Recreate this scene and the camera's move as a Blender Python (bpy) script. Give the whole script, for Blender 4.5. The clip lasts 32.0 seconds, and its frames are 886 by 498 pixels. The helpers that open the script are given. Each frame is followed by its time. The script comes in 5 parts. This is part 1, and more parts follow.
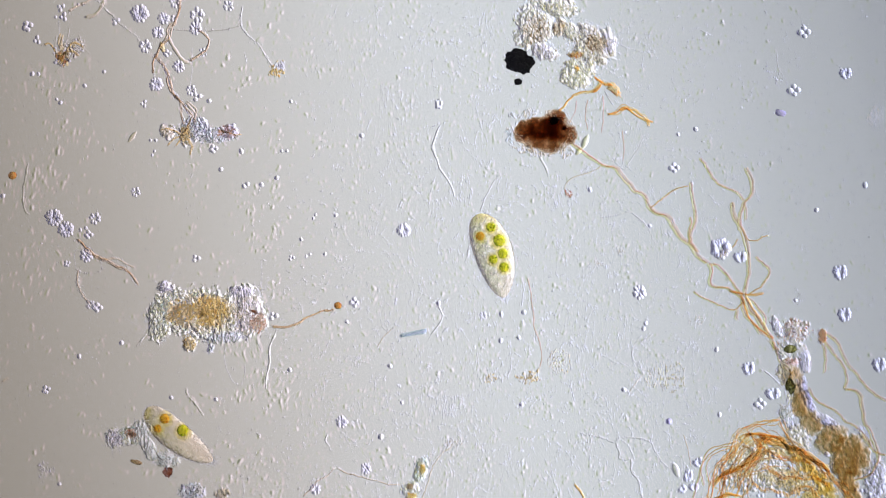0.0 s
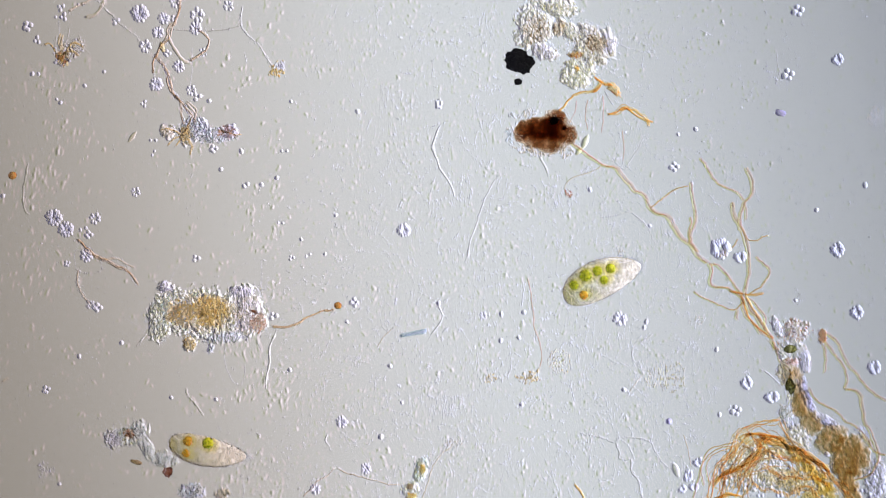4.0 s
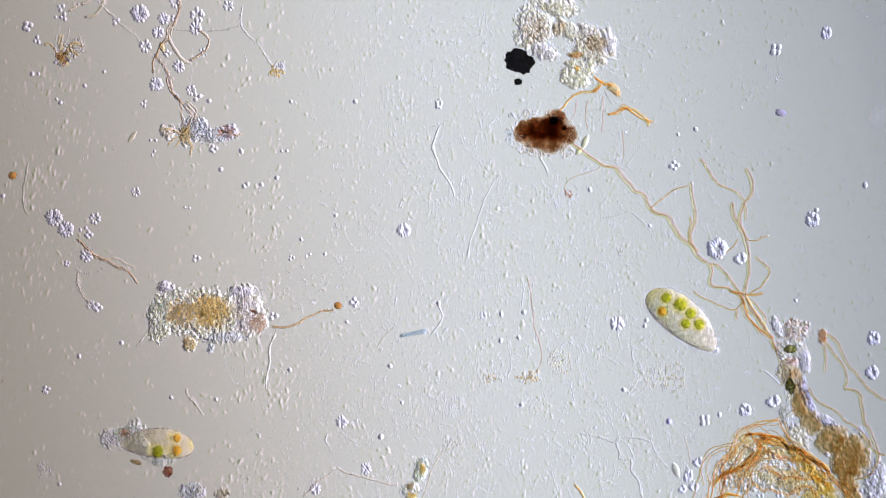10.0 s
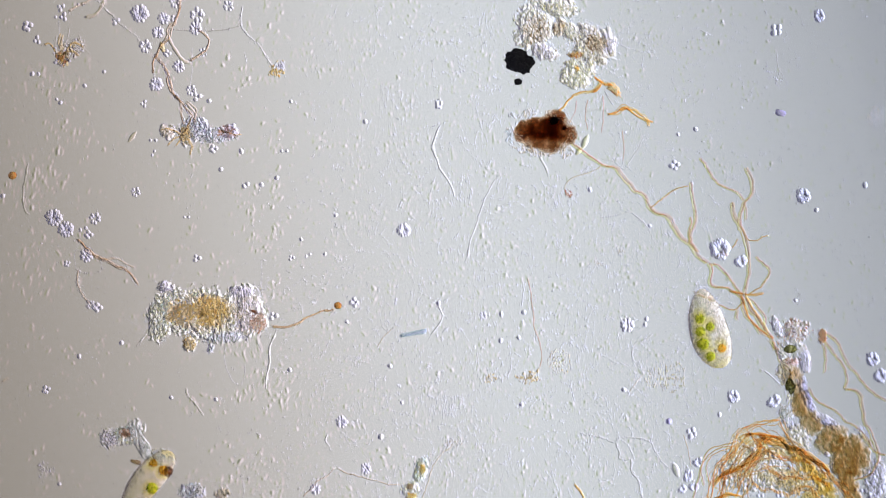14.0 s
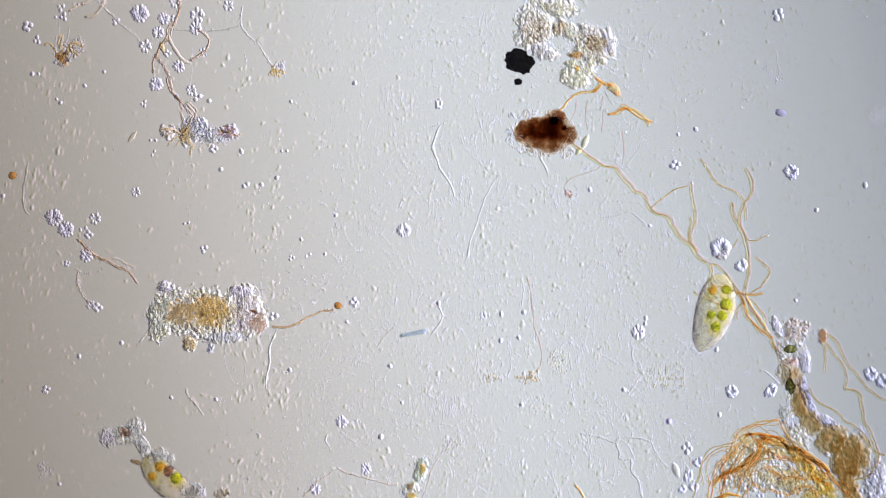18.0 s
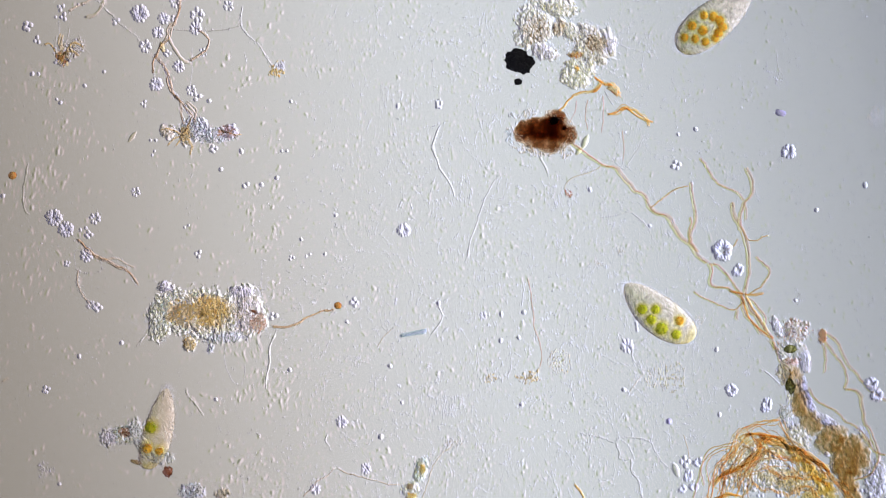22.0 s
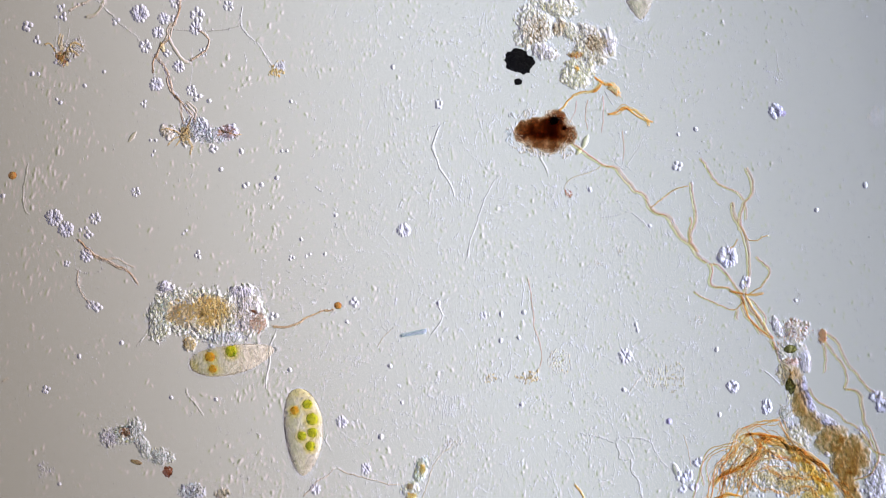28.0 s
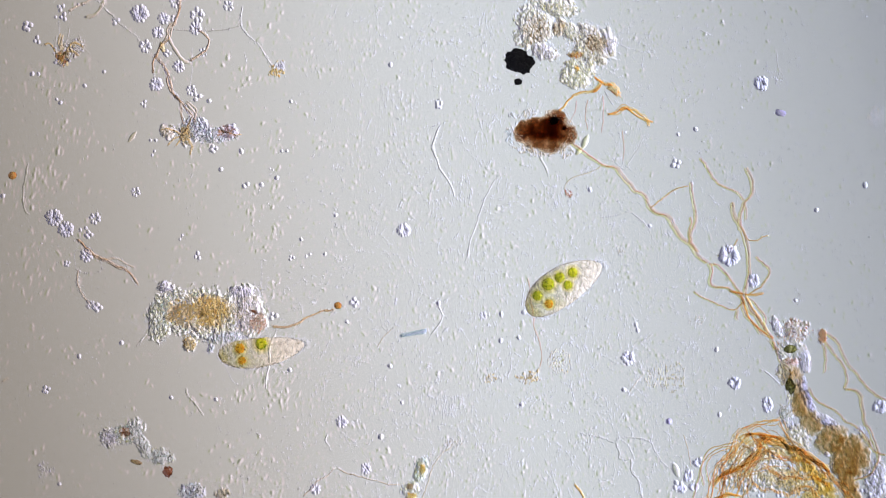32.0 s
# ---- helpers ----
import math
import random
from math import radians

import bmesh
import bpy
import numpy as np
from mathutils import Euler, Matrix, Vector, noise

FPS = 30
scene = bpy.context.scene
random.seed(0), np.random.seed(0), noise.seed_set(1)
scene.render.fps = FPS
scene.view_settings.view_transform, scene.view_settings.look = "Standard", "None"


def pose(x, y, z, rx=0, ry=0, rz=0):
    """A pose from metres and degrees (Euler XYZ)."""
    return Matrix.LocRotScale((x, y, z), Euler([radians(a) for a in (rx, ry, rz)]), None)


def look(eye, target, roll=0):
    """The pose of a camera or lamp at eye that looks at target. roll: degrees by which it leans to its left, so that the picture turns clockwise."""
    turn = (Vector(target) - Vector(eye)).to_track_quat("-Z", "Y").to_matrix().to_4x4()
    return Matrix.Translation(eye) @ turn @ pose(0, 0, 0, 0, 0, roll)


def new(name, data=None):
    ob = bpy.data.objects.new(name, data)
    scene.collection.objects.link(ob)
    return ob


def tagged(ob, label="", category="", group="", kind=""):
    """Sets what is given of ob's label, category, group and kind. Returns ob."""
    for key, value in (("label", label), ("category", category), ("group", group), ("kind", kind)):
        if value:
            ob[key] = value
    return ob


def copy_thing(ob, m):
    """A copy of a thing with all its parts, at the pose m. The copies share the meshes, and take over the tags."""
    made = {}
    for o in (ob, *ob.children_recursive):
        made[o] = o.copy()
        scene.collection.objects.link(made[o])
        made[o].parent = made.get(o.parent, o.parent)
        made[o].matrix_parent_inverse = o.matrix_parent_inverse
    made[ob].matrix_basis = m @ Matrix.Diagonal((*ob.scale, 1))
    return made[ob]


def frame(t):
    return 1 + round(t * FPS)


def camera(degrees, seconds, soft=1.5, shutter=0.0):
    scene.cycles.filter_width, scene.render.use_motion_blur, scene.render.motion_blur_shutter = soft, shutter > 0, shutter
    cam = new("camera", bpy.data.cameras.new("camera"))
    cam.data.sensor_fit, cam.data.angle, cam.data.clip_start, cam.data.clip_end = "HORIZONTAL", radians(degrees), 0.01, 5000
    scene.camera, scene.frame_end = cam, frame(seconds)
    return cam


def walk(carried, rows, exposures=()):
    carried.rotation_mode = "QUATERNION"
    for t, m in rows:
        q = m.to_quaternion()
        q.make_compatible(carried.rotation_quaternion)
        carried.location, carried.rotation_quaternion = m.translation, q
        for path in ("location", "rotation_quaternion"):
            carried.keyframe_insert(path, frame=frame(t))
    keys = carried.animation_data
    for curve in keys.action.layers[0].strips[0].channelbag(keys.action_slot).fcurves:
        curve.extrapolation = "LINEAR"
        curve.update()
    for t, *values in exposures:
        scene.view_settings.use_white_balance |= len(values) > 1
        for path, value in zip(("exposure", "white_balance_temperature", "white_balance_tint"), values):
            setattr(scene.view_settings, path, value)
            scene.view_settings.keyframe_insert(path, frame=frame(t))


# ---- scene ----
# A drop of pond water on a glass slide under a microscope.
# Everything is built about a thousand times its size: one pixel of the view, taken as a micrometre, is one millimetre
# here.

# ---- camera ----
HEIGHT = 179.6791  # a telecentric objective: a long way off through a narrow lens
cam = camera(0.5, 32.0, soft=0.9)
walk(cam, [(0.0, pose(0, 0, HEIGHT)), (32.0, pose(0, 0, HEIGHT))])


def S(u, v, z=0.0):
    """A point on the slide placed from the camera's view: u to the right and v down from its corner, in pixels taken as
    micrometres; z metres above the glass, drawn in to keep its place in the view.
    """
    k = (1 - z / HEIGHT) / 1000
    return Vector(((u - 784) * k, (441 - v) * k, z))


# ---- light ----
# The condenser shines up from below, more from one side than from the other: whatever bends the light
# shows one bright and one dark flank. An added, unseen plate under the slide paints the field's uneven light.
# A weak sun, added from the upper right where the microscope has none, lights what is opaque.
# The world's tints by direction paint pink and yellow fringes and violet dark flanks.
FLANK_TINTS = ((0.00, (3.1, 3.15, 3.9)), (0.22, (3.1, 3.15, 3.9)), (0.32, (2.35, 2.35, 2.9)), (0.38, (1.85, 1.76, 2.05)), (0.43, (1.56, 1.45, 1.58)), (0.47, (1.18, 1.08, 1.12)), (0.485, (1.0, 1.0, 1.0)),
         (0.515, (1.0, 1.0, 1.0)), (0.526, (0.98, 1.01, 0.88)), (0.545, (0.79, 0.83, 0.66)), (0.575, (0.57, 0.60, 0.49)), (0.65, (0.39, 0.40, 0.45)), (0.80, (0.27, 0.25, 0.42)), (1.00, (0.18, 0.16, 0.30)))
VIGNETTE = ((0.0, (0.360, 0.322, 0.280)), (0.125, (0.400, 0.364, 0.330)), (0.292, (0.560, 0.528, 0.498)), (0.50, (0.688, 0.722, 0.758)), (0.683, (0.638, 0.672, 0.706)), (0.917, (0.400, 0.425, 0.470)), (1.0, (0.38, 0.405, 0.45)))
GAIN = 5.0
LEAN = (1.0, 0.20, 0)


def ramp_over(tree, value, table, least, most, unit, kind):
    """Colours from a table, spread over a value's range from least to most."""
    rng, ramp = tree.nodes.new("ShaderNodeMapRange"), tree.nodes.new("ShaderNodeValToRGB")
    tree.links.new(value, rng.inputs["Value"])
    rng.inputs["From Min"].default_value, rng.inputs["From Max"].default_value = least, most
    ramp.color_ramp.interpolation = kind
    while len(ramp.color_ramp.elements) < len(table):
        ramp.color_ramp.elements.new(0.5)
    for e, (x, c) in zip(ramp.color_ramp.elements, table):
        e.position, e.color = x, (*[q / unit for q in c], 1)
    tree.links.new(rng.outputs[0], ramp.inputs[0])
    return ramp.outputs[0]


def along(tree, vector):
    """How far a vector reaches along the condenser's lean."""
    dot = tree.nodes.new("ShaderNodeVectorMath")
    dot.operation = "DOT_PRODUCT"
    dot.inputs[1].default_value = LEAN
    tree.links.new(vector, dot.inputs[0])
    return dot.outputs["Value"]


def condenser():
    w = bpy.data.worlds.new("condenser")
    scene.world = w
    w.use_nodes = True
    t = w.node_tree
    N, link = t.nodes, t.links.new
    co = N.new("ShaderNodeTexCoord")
    link(ramp_over(t, along(t, co.outputs["Generated"]), FLANK_TINTS, -0.1745, 0.1745, GAIN, "LINEAR"), N["Background"].inputs[0])
    # Fill from above is added, at a quarter of the strength from below.
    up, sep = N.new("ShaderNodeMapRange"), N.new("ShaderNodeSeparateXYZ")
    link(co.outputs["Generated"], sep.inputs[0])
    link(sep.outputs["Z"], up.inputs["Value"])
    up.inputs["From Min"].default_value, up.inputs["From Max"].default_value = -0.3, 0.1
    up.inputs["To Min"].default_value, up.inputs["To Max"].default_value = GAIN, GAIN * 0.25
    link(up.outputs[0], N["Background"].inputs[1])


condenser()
beam = bpy.data.lights.new("added_sun", "SUN")
beam.energy, beam.color, beam.angle = 2.2, (1.0, 0.985, 0.97), radians(10)
new("added_sun", beam).matrix_world = look((4.6, 1.9, 3.6), (0, 0, 0))
scene.view_settings.exposure = 0.0


# ---- materials ----
def mat(name, a, b=None, rough=0.5, scale=300.0, bump=0.3, bump_scale=None, clear=0.0, coat=0.0, rand=0.0, metal=0.0, through_light=0.0, ior=0.0, tinge=0.5):
    """A surface that mottles from colour a to b, with fine relief; clear lets the light straight through by that share, bent by ior and coloured by tinge."""
    b = b or tuple(c * 0.75 for c in a)
    m = bpy.data.materials.new(name)
    m.use_nodes = True
    t = m.node_tree
    N, link = t.nodes, t.links.new
    bs, out = N["Principled BSDF"], N["Material Output"]
    co = N.new("ShaderNodeTexCoord")
    n1, n2 = N.new("ShaderNodeTexNoise"), N.new("ShaderNodeTexNoise")
    n1.inputs["Scale"].default_value, n1.inputs["Detail"].default_value = scale, 5
    n2.inputs["Scale"].default_value, n2.inputs["Detail"].default_value = scale * 0.17, 3
    add = N.new("ShaderNodeMath")
    add.operation = "ADD"
    ramp = N.new("ShaderNodeValToRGB")
    ramp.color_ramp.elements[0].position, ramp.color_ramp.elements[1].position = 0.75, 1.25
    mul = N.new("ShaderNodeMath")
    mul.operation = "MULTIPLY"
    ramp.color_ramp.elements[0].position, ramp.color_ramp.elements[1].position = 0.38, 0.62
    ramp.color_ramp.elements[0].color, ramp.color_ramp.elements[1].color = (*a, 1), (*b, 1)
    mul.inputs[1].default_value = 0.5
    for n in (n1, n2):
        link(co.outputs["Object"], n.inputs["Vector"])
    link(n1.outputs[0], add.inputs[0])
    link(n2.outputs[0], add.inputs[1])
    link(add.outputs[0], mul.inputs[0])
    link(mul.outputs[0], ramp.inputs[0])
    colour = ramp.outputs[0]
    if rand:
        info, hsv = N.new("ShaderNodeNewGeometry"), N.new("ShaderNodeHueSaturation")
        oi, r = N.new("ShaderNodeObjectInfo"), N.new("ShaderNodeMath")
        r.operation = "ADD"
        link(info.outputs["Random Per Island"], r.inputs[0])
        link(oi.outputs["Random"], r.inputs[1])
        rng = N.new("ShaderNodeMapRange")
        rng.inputs["From Max"].default_value = 2.0
        rng.inputs["To Min"].default_value, rng.inputs["To Max"].default_value = 1 - rand, 1 + rand
        link(r.outputs[0], rng.inputs["Value"])
        link(rng.outputs[0], hsv.inputs["Value"])
        link(colour, hsv.inputs["Color"])
        colour = hsv.outputs[0]
    link(colour, bs.inputs["Base Color"])
    bs.inputs["Roughness"].default_value = rough
    bs.inputs["Metallic"].default_value = metal
    bs.inputs["Coat Weight"].default_value = coat
    bs.inputs["Coat Roughness"].default_value = 0.2
    if bump:
        bp, n3 = N.new("ShaderNodeBump"), N.new("ShaderNodeTexNoise")
        n3.inputs["Scale"].default_value = bump_scale or scale * 1.5
        n3.inputs["Detail"].default_value = 4
        link(co.outputs["Object"], n3.inputs["Vector"])
        link(n3.outputs[0], bp.inputs["Height"])
        bp.inputs["Strength"].default_value, bp.inputs["Distance"].default_value = bump, 0.002
        link(bp.outputs[0], bs.inputs["Normal"])
    if through_light:
        tl, mx = N.new("ShaderNodeBsdfTranslucent"), N.new("ShaderNodeMixShader")
        link(colour, tl.inputs[0])
        mx.inputs[0].default_value = through_light
        link(bs.outputs[0], mx.inputs[1])
        link(tl.outputs[0], mx.inputs[2])
        surface = mx.outputs[0]
    else:
        surface = bs.outputs[0]
    if clear:
        tr, mx = N.new("ShaderNodeBsdfRefraction" if ior else "ShaderNodeBsdfTransparent"), N.new("ShaderNodeMixShader")
        if ior:
            tint = N.new("ShaderNodeMix")
            tint.data_type = "RGBA"
            tint.inputs["Factor"].default_value = tinge
            tint.inputs["A"].default_value = (1, 1, 1, 1)
            link(colour, tint.inputs["B"])
            link(tint.outputs["Result"], tr.inputs["Color"])
            tr.inputs["IOR"].default_value, tr.inputs["Roughness"].default_value = ior, 0.0
            if bump:
                link(bp.outputs[0], tr.inputs["Normal"])
        mx.inputs[0].default_value = clear
        link(surface, mx.inputs[1])
        link(tr.outputs[0], mx.inputs[2])
        surface = mx.outputs[0]
    link(surface, out.inputs["Surface"])
    return m


def gel(name, ior, bump, bump_scale, clear=0.97, rough=0.35):
    """Soft clear matter whose pigment, laid down in the mesh's "stain", colours the light that passes."""
    m = bpy.data.materials.new(name)
    m.use_nodes = True
    N, link = m.node_tree.nodes, m.node_tree.links.new
    bs, out = N["Principled BSDF"], N["Material Output"]
    co, stain, fine, vary, tone = N.new("ShaderNodeTexCoord"), N.new("ShaderNodeAttribute"), N.new("ShaderNodeTexNoise"), N.new("ShaderNodeMapRange"), N.new("ShaderNodeHueSaturation")
    stain.attribute_name = "stain"
    fine.inputs["Scale"].default_value, fine.inputs["Detail"].default_value = 170, 5
    link(co.outputs["Object"], fine.inputs["Vector"])
    vary.inputs["From Min"].default_value, vary.inputs["From Max"].default_value = 0.3, 0.7
    vary.inputs["To Min"].default_value, vary.inputs["To Max"].default_value = 0.84, 1.12
    link(fine.outputs[0], vary.inputs["Value"])
    link(vary.outputs[0], tone.inputs["Value"])
    link(stain.outputs["Color"], tone.inputs["Color"])
    rf, mx, bp, relief = N.new("ShaderNodeBsdfRefraction"), N.new("ShaderNodeMixShader"), N.new("ShaderNodeBump"), N.new("ShaderNodeTexNoise")
    relief.inputs["Scale"].default_value, relief.inputs["Detail"].default_value = bump_scale, 3
    link(co.outputs["Object"], relief.inputs["Vector"])
    link(relief.outputs[0], bp.inputs["Height"])
    bp.inputs["Strength"].default_value, bp.inputs["Distance"].default_value = bump, 0.002
    rf.inputs["IOR"].default_value, rf.inputs["Roughness"].default_value = ior, 0.0
    for n in (bs, rf):
        link(bp.outputs[0], n.inputs["Normal"])
    link(tone.outputs[0], bs.inputs["Base Color"])
    link(tone.outputs[0], rf.inputs["Color"])
    bs.inputs["Roughness"].default_value = rough
    mx.inputs[0].default_value = clear
    link(bs.outputs[0], mx.inputs[1])
    link(rf.outputs[0], mx.inputs[2])
    link(mx.outputs[0], out.inputs["Surface"])
    return m


def glass():
    """Clear wet glass: light passes, with a faint gloss."""
    m = bpy.data.materials.new("slide")
    m.use_nodes = True
    N, link = m.node_tree.nodes, m.node_tree.links.new
    N.remove(N["Principled BSDF"])
    tr, gl, fr, mx = N.new("ShaderNodeBsdfTransparent"), N.new("ShaderNodeBsdfGlossy"), N.new("ShaderNodeFresnel"), N.new("ShaderNodeMixShader")
    fr.inputs["IOR"].default_value = 1.33
    gl.inputs["Roughness"].default_value = 0.15
    link(fr.outputs[0], mx.inputs[0])
    link(tr.outputs[0], mx.inputs[1])
    link(gl.outputs[0], mx.inputs[2])
    link(mx.outputs[0], N["Material Output"].inputs["Surface"])
    return m


def vignette_tint():
    """The field's uneven light painted as a tint: clearest in the middle, warm left, bluish right."""
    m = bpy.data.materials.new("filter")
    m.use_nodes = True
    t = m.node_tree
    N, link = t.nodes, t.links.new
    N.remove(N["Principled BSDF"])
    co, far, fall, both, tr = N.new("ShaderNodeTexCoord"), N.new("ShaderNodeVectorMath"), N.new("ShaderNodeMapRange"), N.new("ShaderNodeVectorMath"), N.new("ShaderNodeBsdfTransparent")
    tone = ramp_over(t, along(t, co.outputs["Object"]), VIGNETTE, -0.941, 0.941, 1.0, "B_SPLINE")
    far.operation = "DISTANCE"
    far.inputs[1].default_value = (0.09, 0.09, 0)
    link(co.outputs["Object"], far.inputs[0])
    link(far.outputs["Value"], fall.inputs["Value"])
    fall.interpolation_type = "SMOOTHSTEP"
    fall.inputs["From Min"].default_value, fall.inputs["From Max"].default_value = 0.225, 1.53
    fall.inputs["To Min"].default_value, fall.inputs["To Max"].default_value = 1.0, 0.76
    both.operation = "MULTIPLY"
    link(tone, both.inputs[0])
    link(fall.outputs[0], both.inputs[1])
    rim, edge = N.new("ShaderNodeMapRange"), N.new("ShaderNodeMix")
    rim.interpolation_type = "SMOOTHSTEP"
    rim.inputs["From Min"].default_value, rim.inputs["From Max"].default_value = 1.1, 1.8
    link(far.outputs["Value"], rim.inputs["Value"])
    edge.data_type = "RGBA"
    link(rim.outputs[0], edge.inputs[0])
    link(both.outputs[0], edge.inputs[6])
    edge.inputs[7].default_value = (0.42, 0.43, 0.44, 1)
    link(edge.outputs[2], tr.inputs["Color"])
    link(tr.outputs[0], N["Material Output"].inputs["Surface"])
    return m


M = {
    "slide": glass(),
    "rosy": mat("rosy", (1.0, 0.76, 0.74), (1.0, 0.82, 0.66), 0.35, 60, 0.1, clear=0.997, ior=1.011, tinge=0.37),
    "straw_fringe": mat("straw_fringe", (0.90, 0.92, 0.42), (0.96, 0.84, 0.40), 0.35, 60, 0.1, clear=0.997, ior=1.011, tinge=0.35),
    "filter": vignette_tint(),
    "gel": gel("gel", 1.125, 0.35, 420),
    "humus": gel("humus", 1.03, 0.5, 300),
    "peat": gel("peat", 1.02, 0.6, 330, 0.985),
    "pellicle": gel("pellicle", 1.052, 0.3, 420, 0.985),
    "film": mat("film", (0.98, 0.98, 0.98), (0.98, 0.98, 0.98), 0.4, 200, 0.0, clear=1.0, ior=1.33, tinge=0.0),
    "speck": mat("speck", (0.95, 0.95, 0.96), (0.90, 0.90, 0.92), 0.3, 300, 0.0, rand=0.08, clear=0.98, ior=1.034, tinge=0.12),
    "sinew": mat("sinew", (0.96, 0.78, 0.50), (0.80, 0.54, 0.32), 0.4, 160, 0.3, clear=0.98, ior=1.035, tinge=0.5),
    "cell": mat("cell", (0.93, 0.92, 1.0), (0.84, 0.82, 0.98), 0.22, 260, 0.1, rand=0.06, coat=0.6, clear=0.95, ior=1.125, tinge=0.16),
    "pale": mat("pale", (0.97, 0.96, 0.92), (0.91, 0.90, 0.84), 0.25, 240, 0.2, rand=0.08, coat=0.5, clear=0.97, ior=1.06, tinge=0.22),
    "teal": mat("teal", (0.84, 0.93, 0.91), (0.72, 0.86, 0.84), 0.25, 240, 0.2, rand=0.08, coat=0.5, clear=0.97, ior=1.06, tinge=0.26),
    "lilac": mat("lilac", (0.91, 0.89, 0.99), (0.82, 0.78, 0.95), 0.25, 240, 0.2, rand=0.08, coat=0.5, clear=0.97, ior=1.06, tinge=0.26),
    "amber": mat("amber", (1.0, 0.88, 0.46), (1.0, 0.78, 0.28), 0.3, 160, 0.2, rand=0.08, coat=0.4, clear=0.97, ior=1.055, tinge=0.36),
    "ochre": mat("ochre", (0.98, 0.91, 0.72), (0.90, 0.80, 0.58), 0.3, 220, 0.2, rand=0.08, coat=0.3, clear=0.97, ior=1.055, tinge=0.28),
    "rust": mat("rust", (0.40, 0.13, 0.05), (0.20, 0.06, 0.03), 0.3, 200, 0.4, rand=0.2, coat=0.6, clear=0.4, ior=1.1, tinge=1.0),
    "russet": mat("russet", (0.94, 0.66, 0.44), (0.80, 0.46, 0.30), 0.4, 220, 0.2, rand=0.1, clear=0.92, ior=1.06, tinge=0.55),
    "bark": mat("bark", (0.84, 0.70, 0.46), (0.46, 0.34, 0.18), 0.6, 150, 0.7, 420, clear=0.94, ior=1.026, tinge=0.72),
    "black": mat("black", (0.006, 0.006, 0.007), (0.014, 0.014, 0.014), 0.7, 120, 0.9, 260),
    "orange": mat("orange", (1.0, 0.78, 0.26), (1.0, 0.52, 0.10), 0.4, 120, 0.3, clear=0.99, coat=0.2, ior=1.022, tinge=0.31),
    "thread": mat("thread", (0.98, 0.90, 0.66), (0.92, 0.76, 0.50), 0.35, 200, 0.2, clear=0.985, ior=1.026, tinge=0.24),
    "pink": mat("pink", (1.0, 0.84, 0.76), (1.0, 0.90, 0.64), 0.35, 60, 0.1, clear=0.995, ior=1.016, tinge=0.38),
    "ghost": mat("ghost", (0.96, 0.94, 0.91), (0.90, 0.87, 0.83), 0.3, 200, 0.1, clear=0.99, ior=1.028, tinge=0.18),
    "hair": mat("hair", (0.94, 0.94, 0.94), (0.88, 0.88, 0.88), 0.3, 200, 0.0, clear=0.95, ior=1.06, tinge=0.2),
    "granule": mat("granule", (1.0, 0.97, 0.90), (0.92, 0.86, 0.76), 0.25, 300, 0.0, rand=0.08, clear=0.93, coat=0.4, ior=1.06, tinge=0.3),
    "green": mat("green", (0.90, 0.92, 0.16), (0.62, 0.74, 0.05), 0.4, 330, 0.3, 500, clear=0.95, ior=1.03, tinge=0.62),
    "gold": mat("gold", (1.0, 0.78, 0.20), (0.96, 0.62, 0.08), 0.4, 330, 0.3, 500, clear=0.95, ior=1.03, tinge=0.58),
    "olive": mat("olive", (0.46, 0.46, 0.10), (0.22, 0.22, 0.05), 0.5, 200, 0.6, clear=0.93, ior=1.03, tinge=0.7),
    "lime": mat("lime", (0.98, 0.97, 0.68), (0.92, 0.90, 0.58), 0.3, 200, 0.2, rand=0.06, clear=0.96, ior=1.085, tinge=0.40),
    "sky": mat("sky", (0.60, 0.80, 1.0), (0.72, 0.86, 1.0), 0.3, 160, 0.1, clear=0.97, coat=0.4, ior=1.045, tinge=0.2),
    "ember": mat("ember", (0.86, 0.34, 0.14), (0.74, 0.60, 0.16), 0.35, 420, 0.8, 500, clear=0.75, ior=1.08, tinge=0.85),
    "bluish": mat("bluish", (0.90, 0.90, 1.0), (0.78, 0.78, 0.99), 0.22, 200, 0.1, rand=0.06, coat=0.6, clear=0.96, ior=1.11, tinge=0.20),
    "ribbon": mat("ribbon", (1.0, 0.82, 0.36), (1.0, 0.62, 0.14), 0.4, 70, 0.3, clear=0.985, ior=1.022, tinge=0.40),
    "clear_root": mat("clear_root", (1.0, 0.90, 0.60), (0.98, 0.80, 0.52), 0.35, 90, 0.1, clear=0.995, ior=1.018, tinge=0.42),
    "tube": mat("tube", (1.0, 0.84, 0.78), (1.0, 0.90, 0.72), 0.35, 60, 0.2, clear=0.985, ior=1.04, tinge=0.3),
    "tan": mat("tan", (1.0, 0.88, 0.72), (0.93, 0.75, 0.54), 0.35, 160, 0.3, clear=0.97, ior=1.06, tinge=0.38),
    "violet": mat("violet", (0.62, 0.56, 0.88), (0.74, 0.68, 0.94), 0.3, 200, 0.2, clear=0.92, ior=1.04, tinge=0.5),
}


M["black"].node_tree.nodes["Principled BSDF"].inputs["Specular IOR Level"].default_value = 0.08


